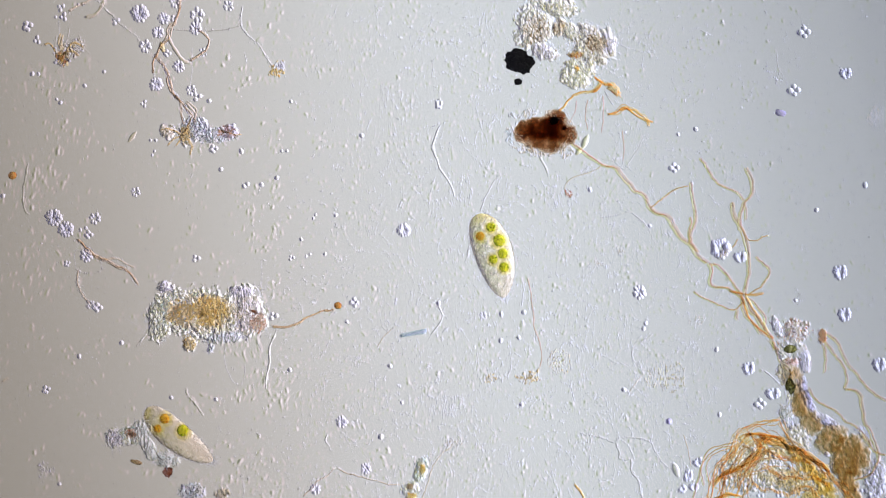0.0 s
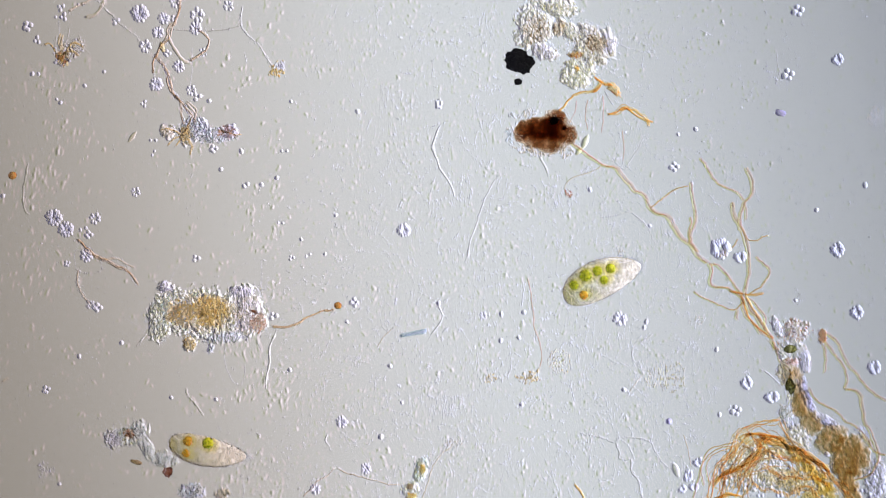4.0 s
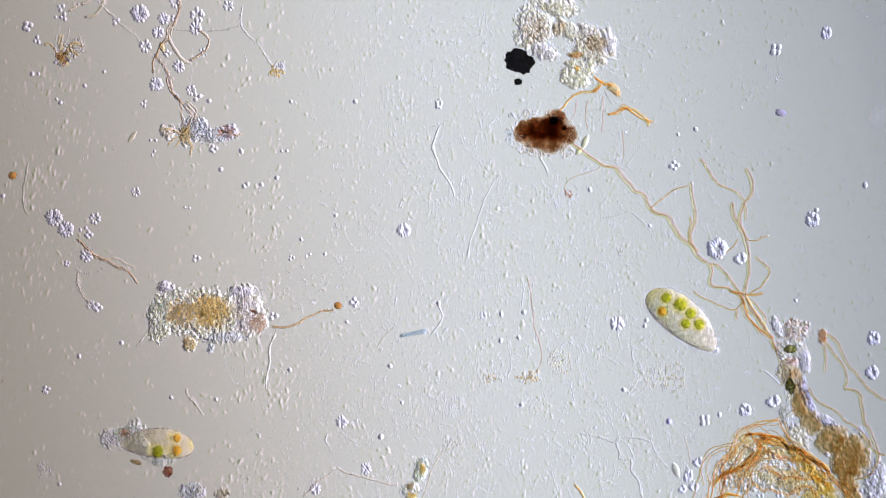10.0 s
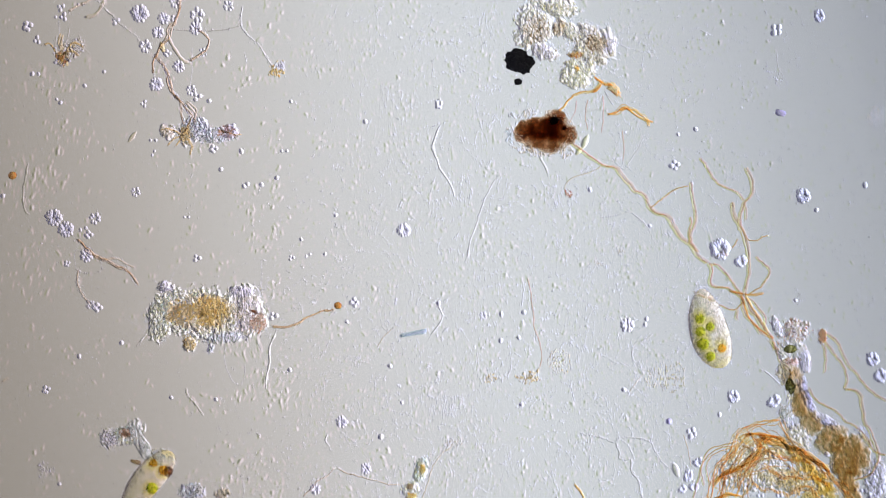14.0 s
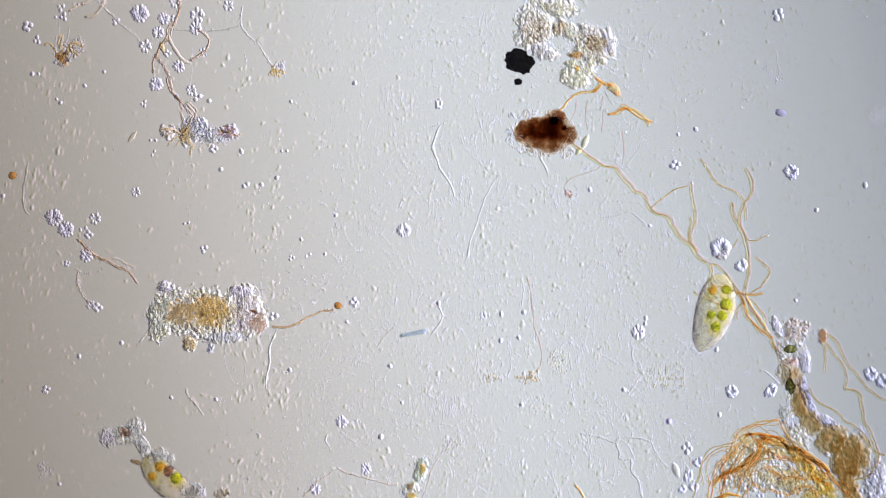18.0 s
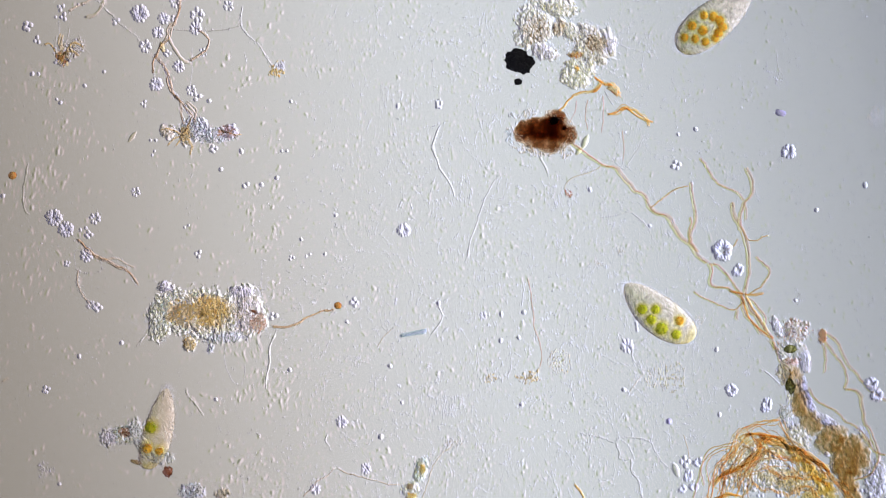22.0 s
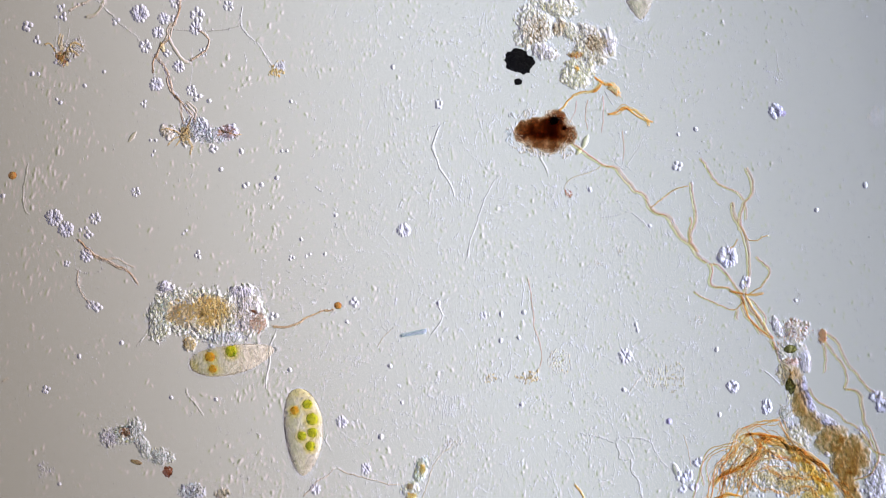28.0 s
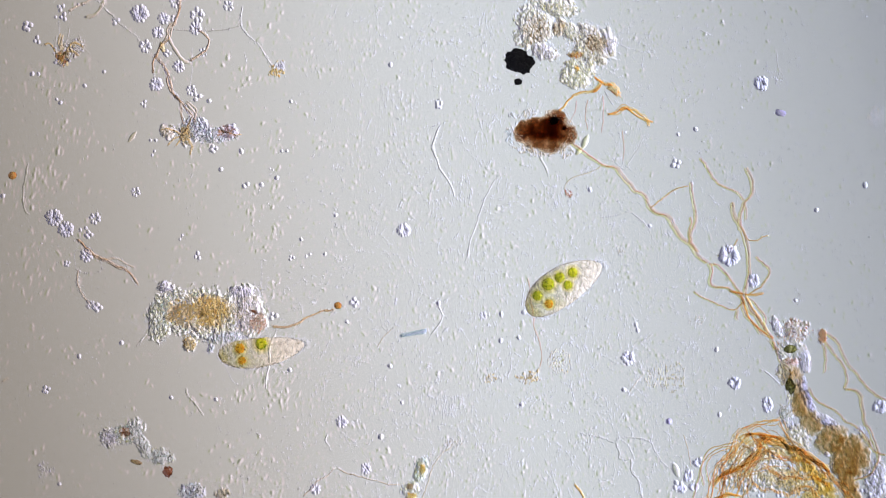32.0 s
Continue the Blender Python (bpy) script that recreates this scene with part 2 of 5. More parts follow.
# ---- building ----
class Geo:
    """Collects rounded pieces of one mesh."""

    def __init__(self):
        self.v, self.f, self.n = [], [], 0

    def put(self, v, f):
        self.v.append(np.asarray(v, dtype=float))
        self.f.extend([tuple(i + self.n for i in face) for face in f])
        self.n += len(v)

    def mesh(self, name, material, smooth=True):
        me = bpy.data.meshes.new(name)
        me.from_pydata(np.concatenate(self.v).tolist(), [], self.f)
        if smooth:
            me.polygons.foreach_set("use_smooth", [True] * len(me.polygons))
        me.materials.append(M[material])
        return me


def stained(me, colours):
    """Lays a pigment colour into each vertex of the mesh."""
    layer = me.color_attributes.new("stain", "FLOAT_COLOR", "POINT")
    c = np.ones((len(colours), 4))
    c[:, :3] = colours
    layer.data.foreach_set("color", c.ravel())
    return me


def soft_step(x, a, b):
    x = min(1.0, max(0.0, (x - a) / (b - a)))
    return x * x * (3 - 2 * x)


def ico(level):
    bm = bmesh.new()
    bmesh.ops.create_icosphere(bm, subdivisions=level, radius=1)
    bm.verts.ensure_lookup_table()
    v = np.array([x.co[:] for x in bm.verts])
    f = [tuple(x.index for x in face.verts) for face in bm.faces]
    bm.free()
    return v, f


ICO = {n: ico(n) for n in (1, 2, 3, 4, 5)}


def turn(rx=0.0, ry=0.0, rz=0.0):
    return np.array(Euler((rx, ry, rz)).to_matrix())


def blob(g, c, r, rot=None, level=1, rough=0.0, rng=random):
    v, f = ICO[level]
    v = v * np.asarray(r)
    if rough:
        v = v * (1 + rough * np.array([[rng.uniform(-1, 1)] for _ in range(len(v))]))
    if rot is not None:
        v = v @ rot.T
    g.put(v + np.asarray(c), f)


def smooth_line(pts, step=0.006):
    """Points at even steps along a soft curve through pts."""
    p = [Vector(q) for q in pts]
    p = [p[0] * 2 - p[1], *p, p[-1] * 2 - p[-2]]
    out = []
    for i in range(1, len(p) - 2):
        a, b, c, d = p[i - 1:i + 3]
        n = max(2, int((c - b).length / step))
        for k in range(n):
            t = k / n
            out.append(0.5 * (2 * b + (c - a) * t + (2 * a - 5 * b + 4 * c - d) * t * t + (3 * b - a - 3 * c + d) * t ** 3))
    return out + [p[-2]]


def tube(g, line, radius, sides=7, taper=0.5, knots=0.25, seed=0):
    """A tube of uneven thickness along a line; it thins to taper at its end."""
    rings = []
    n = len(line)
    for i, p in enumerate(line):
        d = (line[min(i + 1, n - 1)] - line[max(i - 1, 0)])
        d = d.normalized() if d.length > 1e-9 else Vector((1, 0, 0))
        a = d.cross(Vector((0, 0, 1)))
        a = a.normalized() if a.length > 1e-6 else Vector((1, 0, 0))
        b = a.cross(d)
        r = radius * (1 - (1 - taper) * i / max(1, n - 1)) * (1 + knots * noise.noise(p * 90 + Vector((seed, 0, 0))))
        if i in (0, n - 1):
            r *= 0.3
        rings.append([p + (a * math.cos(2 * math.pi * k / sides) + b * math.sin(2 * math.pi * k / sides)) * r for k in range(sides)])
    v = [q for ring in rings for q in ring]
    f = [(i * sides + k, (i + 1) * sides + k, (i + 1) * sides + (k + 1) % sides, i * sides + (k + 1) % sides) for i in range(n - 1) for k in range(sides)]
    f += [tuple(range(sides)), tuple((n - 1) * sides + k for k in range(sides - 1, -1, -1))]
    g.put(v, f)


def part(name, data, parent, label="", at=(0, 0, 0), rot=(0, 0, 0), size=(1, 1, 1)):
    ob = new(name, data)
    ob.parent = parent
    ob.location, ob.rotation_euler, ob.scale = at, rot, size
    return tagged(ob, label)


def thing(name, label, category, group="", data=None, at=(0, 0, 0)):
    ob = new(name, data)
    ob.location = at
    return tagged(ob, label, category, group)


# ---- slide ----
def slide():
    g = Geo()
    w, d = 8.0, 0.25
    g.put([(-w, -w, 0), (w, -w, 0), (w, w, 0), (-w, w, 0), (-w, -w, -d), (w, -w, -d), (w, w, -d), (-w, w, -d)],
          [(0, 1, 2, 3), (7, 6, 5, 4), (0, 4, 5, 1), (1, 5, 6, 2), (2, 6, 7, 3), (3, 7, 4, 0)])
    tagged(new("ground", g.mesh("ground", "slide", False)), "pale grey glass microscope slide wet with pond water", "slide", kind="structure")


# Unseen plate, added to carry the painted falloff of the field.
def vignette_plate():
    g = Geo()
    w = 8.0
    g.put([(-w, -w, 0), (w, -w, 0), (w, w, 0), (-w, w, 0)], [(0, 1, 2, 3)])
    ob = new("vignette_plate", g.mesh("vignette_plate", "filter", False))
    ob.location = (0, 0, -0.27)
    tagged(ob, "added unseen plate under the slide, tinted with the field's uneven light", "filter", kind="structure")


slide()
vignette_plate()


# ---- swimming ciliates ----
def bell(s, a, b):
    top = ((2 * a / (a + b)) ** a) * ((2 * b / (a + b)) ** b)
    return max(0.0, 1 - s) ** a * max(0.0, 1 + s) ** b / top


def body_point(s, phi, L, W, a, b, bend, flat):
    r = W / 2 * bell(s, a, b)
    c, q = math.cos(phi), math.sin(phi)
    return Vector((s * L / 2, r * math.copysign(abs(c) ** 0.85, c) + bend * (s * s - 0.4), r * flat * math.copysign(abs(q) ** 0.75, q)))


def ciliate(name, label, L, W, a, b, bend, vacuoles, seed):
    """A ciliate that points along +x: pebbled clear pellicle, rows of granules inside, food vacuoles and a fringe of cilia."""
    rng = random.Random(seed)
    flat = 0.46
    L, W, bend = L / 1000, W / 1000, bend / 1000
    ob = thing(name, label, "ciliate", "swimming ciliates")
    n, k = 260, 170
    v, f, tone = [], [], []
    for i in range(n + 1):
        s = -math.cos(math.pi * i / n)
        for j in range(k):
            p = body_point(s, 2 * math.pi * j / k, L, W, a, b, bend, flat)
            q = Vector((p.x, p.y - bend * (s * s - 0.4), p.z / flat))
            e = 0.55 * noise.voronoi(p * 470 + Vector((seed, 0, 0)))[0][0] + 0.35 * noise.voronoi(p * 250 + Vector((0, seed, 0)))[0][0]
            out = Vector((0.25 * s, q.y, q.z)).normalized() if q.length > 1e-6 else Vector((s, 0, 0))
            v.append(p + out * (0.0018 - 0.0054 * e) * min(1.0, 6 * (1 - abs(s)) + 0.2))
            near = max([soft_step(math.hypot(p.x - x / 1000, p.y - y / 1000), q * 2.1 / 1000, q * 0.7 / 1000) for x, y, q, _ in vacuoles])
            cloud = max(near * 0.8, soft_step(noise.noise(p * 34 + Vector((seed, 5, 0))) - 0.5 * s, 0.15, 0.9) * 0.45)
            tone.append((1.0, 0.966 - 0.05 * cloud, 0.885 - 0.44 * cloud))
    for i in range(n):
        for j in range(k):
            f.append((i * k + j, i * k + (j + 1) % k, (i + 1) * k + (j + 1) % k, (i + 1) * k + j))
    g = Geo()
    g.put(v, f)
    part("pellicle", stained(g.mesh("pellicle", "pellicle"), tone), ob, "clear pebbled cream pellicle")
    g = Geo()
    for _ in range(900):
        s, phi = rng.uniform(-0.96, 0.97), rng.uniform(-0.25, math.pi + 0.25)
        p = body_point(s, phi, L, W, a, b, bend, flat)
        if any(math.hypot(p.x - x / 1000, p.y - y / 1000) < 0.85 * q / 1000 for x, y, q, _ in vacuoles):
            continue
        r = rng.uniform(0.0007, 0.0014)
        blob(g, (p.x, p.y, p.z - 0.3 * r), (r * rng.uniform(1.0, 1.7), r, r), turn(0, 0, rng.uniform(0, 3)))
    tagged(part("cytoplasm", g.mesh("cytoplasm", "granule"), ob, "fine pale granules filling the body"), kind="stuff")

    def depth(x, y):
        """Height of the pellicle over the middle plane."""
        w = W / 2 * bell(2 * x / 1000 / L, a, b)
        return w * flat * math.sqrt(max(0.05, 1 - (y / 1000 / w) ** 2))

    for x, y, r, m in vacuoles:
        g = Geo()
        v, f = ICO[4]
        w = np.array([c * (1 + 0.16 * noise.noise(Vector(c) * 3.2 + Vector((x, y, 0)))) for c in v]) * (r / 1000, r / 1000, r * 0.85 / 1000)
        g.put(w, f)
        vac = part("food_vacuole", g.mesh("food_vacuole", m), ob, {"green": "bright green algal food vacuole", "gold": "golden orange food vacuole"}[m], at=(x / 1000, y / 1000, depth(x, y) - 0.45 * r / 1000))
        g = Geo()
        for _ in range(16):
            d = Vector((rng.gauss(0, 1), rng.gauss(0, 1), abs(rng.gauss(0, 1)))).normalized() * r / 1000 * 0.95
            q = r / 1000 * rng.uniform(0.13, 0.24)
            blob(g, d, (q, q, q))
        part("algal_clump", g.mesh("algal_clump", m), vac)
    g = Geo()
    for i in range(300):
        s = -math.cos(math.pi * (i + 0.5) / 300)
        for side in (0, math.pi):
            p = body_point(s, side, L, W, a, b, bend, flat)
            o = Vector((0.6 * s, math.copysign(1, math.cos(side)) * (1 - abs(s) ** 6), 0)).normalized()
            o.rotate(Euler((0, 0, rng.uniform(-0.5, 0.5))))
            tube(g, [p, p + o * rng.uniform(0.003, 0.0055) * (2.3 if s > 0.9 else 1.0) + Vector((0, 0, rng.uniform(-0.001, 0.001)))], 0.00035, 4, 0.5, 0)
    tagged(part("cilia", g.mesh("cilia", "hair"), ob, "fringe of short fine cilia"), kind="stuff")
    return ob


swimmer = ciliate("ciliate", "cream oval ciliate with five green and one orange food vacuole", 156, 69, 0.62, 0.48, -6.0,
                  [(-48, 11, 8.2, "green"), (-38, -12, 7.5, "gold"), (-21, 18, 10.5, "green"), (3, 17, 8.6, "green"), (8, -2, 7.6, "green"), (27, 12, 8.4, "green")], 3)
grazer = ciliate("ciliate", "slender cream ciliate with two golden and one green food vacuole", 154, 53, 0.62, 0.44, 5.0,
                 [(-38, 10, 8.6, "gold"), (-37, -12, 7.0, "gold"), (1, 13, 10.0, "green")], 7)
visitor = ciliate("ciliate", "broad ciliate crowded with golden food vacuoles", 164, 72, 0.70, 0.48, -2.0,
                  [(-60, 8, 7, "gold"), (-37, 17, 8, "gold"), (-46, -5, 7, "gold"), (-27, -1, 8.5, "gold"), (-35, -20, 7, "gold"),
                   (-9, 19, 7, "gold"), (3, 7, 8, "gold"), (8, -5, 8, "gold"), (-7, -21, 8, "gold"), (5, -17, 8, "gold"), (-17, -25, 7, "gold")], 11)


# ---- rosette colonies ----
def drop_mesh(material="cell"):
    """One pear-shaped cell, a unit long, narrow at the origin."""
    v, f = ICO[2]
    w = v.copy()
    w[:, 0] = (w[:, 0] + 1) / 2
    s = 0.20 + 0.12 * np.sin(np.pi * np.clip(w[:, 0], 0, 1)) + 0.14 * w[:, 0]
    w[:, 1] *= s
    w[:, 2] *= s
    g = Geo()
    g.put(w, f)
    return g.mesh("cell", material)


CELL, BLUE = drop_mesh(), drop_mesh("bluish")


def rosette(seed, outer, inner, top, label, slim=1.0, hub=1.0, cell=None):
    """A colony of unit radius: pear-shaped cells that radiate from its middle."""
    rng = random.Random(seed)
    ob = thing("rosette_colony", label, "colony", "rosette colonies")
    for n, tilt, length, shift in ((outer, 0.12, 0.78, 0.26), (inner, 0.75, 0.62, 0.22), (top, 1.25, 0.5, 0.3)):
        for i in range(n):
            a = 2 * math.pi * (i + rng.uniform(-0.2, 0.2)) / n + tilt * 3
            el = tilt + rng.uniform(-0.12, 0.12)
            d = Vector((math.cos(a) * math.cos(el), math.sin(a) * math.cos(el), math.sin(el)))
            k = length * rng.uniform(0.88, 1.12)
            part("cell", cell or CELL, ob, at=d * shift * hub * rng.uniform(0.85, 1.1), rot=Euler((0, -el, a)), size=(k, k * slim, k * slim))
    return ob


def group_of(seed, n, label, cell=None):
    """A loose cluster of n round cells of unit radius."""
    rng = random.Random(seed)
    ob = thing("cell_cluster", label, "colony", "small cell clusters")
    for i in range(n):
        a = 2 * math.pi * i / n + rng.uniform(-0.3, 0.3)
        r = 0.58 if n > 1 else 0
        part("cell", cell or ROUND, ob, at=(r * math.cos(a), r * math.sin(a), 0.1 * i), size=(rng.uniform(0.42, 0.6) if n > 1 else 1,) * 3)
    return ob


def round_mesh(material="cell"):
    g = Geo()
    v, f = ICO[2]
    g.put(v * (1.0, 0.86, 0.8), f)
    return g.mesh("cell", material)


ROUND, ROUND_BLUE = round_mesh(), round_mesh("bluish")
KIND = {
    "big": rosette(1, 12, 7, 2, "lavender rosette of many pear-shaped cells, full and round", 0.86),
    "mid": rosette(2, 9, 5, 1, "pale lavender rosette of radiating pear-shaped cells", 0.9, 0.85),
    "open": rosette(3, 13, 3, 0, "open flat rosette of slender pale cells", 0.72, 0.55),
    "small": rosette(4, 7, 2, 0, "small lavender rosette of a few plump cells"),
    "four": group_of(5, 4, "tight cluster of four round lavender cells"),
    "three": group_of(6, 3, "cluster of three round lavender cells"),
    "pair": group_of(7, 2, "pair of round lavender cells"),
    "one": group_of(8, 1, "single round lavender cell"),
    "drift_mid": rosette(9, 9, 4, 0, "bluish rosette drifting free in the water", 1.1, 0.8, BLUE),
    "drift_four": group_of(10, 4, "bluish cluster of four cells drifting free", ROUND_BLUE),
    "drift_pair": group_of(11, 2, "bluish pair of cells drifting free", ROUND_BLUE),
    "drift_wheel": rosette(12, 15, 4, 0, "large wheel-shaped bluish colony drifting free", 0.9, 0.95, BLUE),
    "drift_one": group_of(13, 1, "single bluish cell floating above the glass", ROUND_BLUE),
}
used = set()


def colony(kind, u, v, r, a=0.0, z=None, squash=1.0):
    z = r * 0.0006 if z is None else z
    m = Matrix.LocRotScale(S(u, v, z), Euler((0, 0, radians(a))), (r / 1000, r * squash / 1000, r * 0.8 / 1000))
    if kind in used:
        return copy_thing(KIND[kind], Matrix.LocRotScale(S(u, v, z), Euler((0, 0, radians(a))), [q / k for q, k in zip((r / 1000, r * squash / 1000, r * 0.8 / 1000), KIND[kind].scale)]))
    used.add(kind)
    KIND[kind].location, KIND[kind].rotation_euler, KIND[kind].scale = m.translation, (0, 0, radians(a)), (r / 1000, r * squash / 1000, r * 0.8 / 1000)
    return KIND[kind]


for kind, u, v, r, a in (("big", 247, 25, 17, 0), ("mid", 290, 33, 12, 40), ("mid", 280, 57, 12, 90), ("small", 257, 82, 12, 10), ("big", 277, 150, 13, 60),
                         ("mid", 316, 118, 12, 200), ("small", 349, 27, 14, 30), ("mid", 346, 50, 13, 140), ("small", 310, 4, 11, 0), ("small", 404, 11, 10, 60)):
    colony(kind, u, v, r, a)
for kind, u, v, r, a in (("four", 49, 47, 10, 20), ("three", 66, 71, 8, 80), ("pair", 103, 30, 8, 0), ("three", 108, 14, 8, 30), ("three", 349, 172, 9, 10), ("one", 370, 179, 5, 0),
                         ("small", 409, 232, 14, 0), ("four", 378, 264, 8, 10), ("three", 361, 218, 10, 100), ("three", 255, 184, 7, 60), ("pair", 271, 248, 8, 0), ("pair", 271, 271, 7, 60)):
    colony(kind, u, v, r, a)
for kind, u, v, r, a in (("big", 95, 386, 16, 0), ("big", 117, 407, 15, 30), ("small", 168, 387, 11, 0), ("pair", 147, 405, 9, 20), ("four", 157, 416, 8, 0), ("mid", 153, 453, 13, 0),
                         ("four", 119, 467, 6, 30), ("four", 173, 545, 9, 0), ("small", 160, 540, 9, 70), ("small", 240, 340, 9, 0), ("four", 82, 690, 8, 20)):
    colony(kind, u, v, r, a)
for kind, u, v, r, a in (("open", 715, 408, 14.5, 8), ("mid", 605, 747, 12, 20), ("mid", 648, 830, 11, 0), ("mid", 558, 866, 11, 50), ("pair", 503, 267, 8, 0), ("four", 777, 186, 8, 40),
                         ("three", 484, 560, 9, 0), ("four", 627, 535, 9, 90), ("small", 855, 559, 7, 0), ("pair", 700, 534, 6, 80), ("three", 516, 457, 6, 0), ("pair", 545, 452, 7, 30)):
    colony(kind, u, v, r, a)
for u, v, r in ((432, 330, 5), (438, 326, 5), (490, 315, 5), (391, 300, 5), (463, 327, 5), (427, 268, 5.5), (515, 180, 4), (594, 381, 4), (513, 655, 5), (382, 707, 4.5), (303, 704, 4.5),
                (215, 607, 5), (140, 631, 5), (886, 603, 5), (887, 556, 5), (711, 713, 4), (690, 648, 5), (923, 716, 5), (674, 773, 6), (107, 182, 4.5), (100, 176, 3.5), (57, 131, 5)):
    colony("one", u, v, r, (u * 7) % 180)
for u, v, r in ((68, 131, 4), (184, 127, 4), (150, 152, 4.5), (105, 857, 4), (5, 347, 5), (1200, 238, 4), (1231, 229, 5), (1044, 336, 5), (1531, 328, 6), (1445, 372, 5), (1150, 400, 4),
                (927, 553, 5), (918, 598, 4.5), (1183, 747, 5), (1273, 734, 5), (1408, 532, 4), (1268, 619, 5), (1104, 690, 5), (614, 570, 4), (776, 537, 5), (575, 450, 4), (533, 424, 4)):
    colony("drift_one" if u > 880 else "one", u, v, r, (u * 7) % 180)
for u, v, r, a in ((1236, 818, 12, 20), (1218, 842, 13, 70), (1228, 862, 11, 0), (1208, 866, 10, 40)):
    colony("drift_mid", u, v, r, a, 0.02, 0.75)
for kind, u, v, r, a in (("three", 308, 33, 7, 0), ("three", 358, 90, 6, 40), ("small", 338, 160, 10, 0), ("three", 113, 30, 8, 70), ("pair", 143, 8, 7, 0), ("three", 205, 38, 8, 20), ("pair", 362, 98, 5, 30), ("four", 296, 95, 7, 0)):
    colony(kind, u, v, r, a)
rng = random.Random(61)
for n in range(26):
    u, v = rng.uniform(1290, 1480), rng.uniform(790, 880)
    colony(("drift_four", "drift_pair", "pair", "drift_one")[n % 4], u, v, (8, 7, 7, 5)[n % 4] * rng.uniform(0.8, 1.2), rng.uniform(0, 180), 0.012)
for u, v, r in ((1520, 868, 8), (1545, 850, 9), (1535, 872, 8), (1560, 866, 9), (1392, 742, 7), (1405, 752, 6), (1398, 762, 7), (1408, 772, 6), (1425, 775, 6), (1550, 880, 7)):
    colony("drift_pair", u, v, r, (u * 11) % 180, 0.02)
drifting = {
    "wheel": colony("drift_wheel", 1276, 439, 20, 0, 0.03), "second": colony("drift_mid", 1310, 456, 14, 0, 0.03, 0.8), "third": colony("drift_four", 1423, 57, 12, 0, 0.05),
    "fourth": colony("drift_mid", 1497, 130, 13, 0, 0.05, 0.85), "fifth": colony("drift_four", 1405, 160, 12, 20, 0.05), "sixth": colony("drift_mid", 1487, 482, 15, 0, 0.05),
    "seventh": colony("drift_mid", 1495, 557, 14, 0, 0.05), "eighth": colony("mid", 1132, 518, 14, 0, 0.005), "ninth": colony("drift_pair", 1140, 577, 9, 60, 0.02),
    "tenth": colony("drift_four", 1193, 297, 10, 0, 0.02), "eleventh": colony("drift_mid", 1325, 652, 13, 0, 0.05), "twelfth": colony("drift_mid", 1368, 697, 16, 40, 0.06, 0.7),
    "thirteenth": colony("drift_four", 1345, 715, 11, 20, 0.06), "fourteenth": colony("drift_mid", 1556, 645, 14, 0, 0.05),
    "twin": colony("pair", 556, 383, 7, 60, 0.02), "roamer": colony("one", 657, 193, 5, 0, 0.02), "stray": colony("pair", 792, 136, 5, 0, 0.03), "wanderer": colony("three", 347, 458, 8, 0, 0.02),
}


# ---- flocs ----
def grain_mesh(material):
    rng = random.Random(len(material))
    g = Geo()
    v, f = ICO[2]
    w = np.array([c * (1 + 0.28 * noise.noise(Vector(c) * 1.7 + Vector((len(material), 3, 1)))) for c in v])
    g.put(w, f)
    return g.mesh("grain", material)


GRAIN = {m: grain_mesh(m) for m in ("pale", "teal", "lilac", "amber", "ochre", "rust", "russet", "cell", "lime", "olive", "gold", "bark")}


STAIN = {"pale": (0.99, 0.98, 0.96), "teal": (0.80, 0.92, 0.89), "lilac": (0.90, 0.87, 0.98), "amber": (0.97, 0.78, 0.32), "ochre": (0.91, 0.81, 0.64), "russet": (0.86, 0.58, 0.44),
         "cell": (0.86, 0.83, 0.97), "lime": (0.95, 0.94, 0.70), "gold": (0.96, 0.74, 0.26), "olive": (0.50, 0.50, 0.18), "rust": (0.5, 0.2, 0.1), "bark": (0.80, 0.68, 0.48)}


def patch(u, v, lobes, seed):
    """The kinds of grain at a spot: the last lobe whose ragged outline takes it in."""
    kinds = lobes[0][8]
    w = 0.55 * noise.noise(Vector((u / 10, v / 10, seed + 3))) + 0.75 * noise.noise(Vector((u / 3.1, v / 3.1, seed + 6)))
    for n, l in enumerate(lobes):
        c, q = math.cos(radians(l[4])), math.sin(radians(l[4]))
        x, y = (u - l[0]) * c + (v - l[1]) * q, (v - l[1]) * c - (u - l[0]) * q
        if 1 - (x / l[2]) ** 2 - (y / l[3]) ** 2 + w * (1 if n % 2 else -1) > 0.22:
            kinds = l[8]
    return kinds


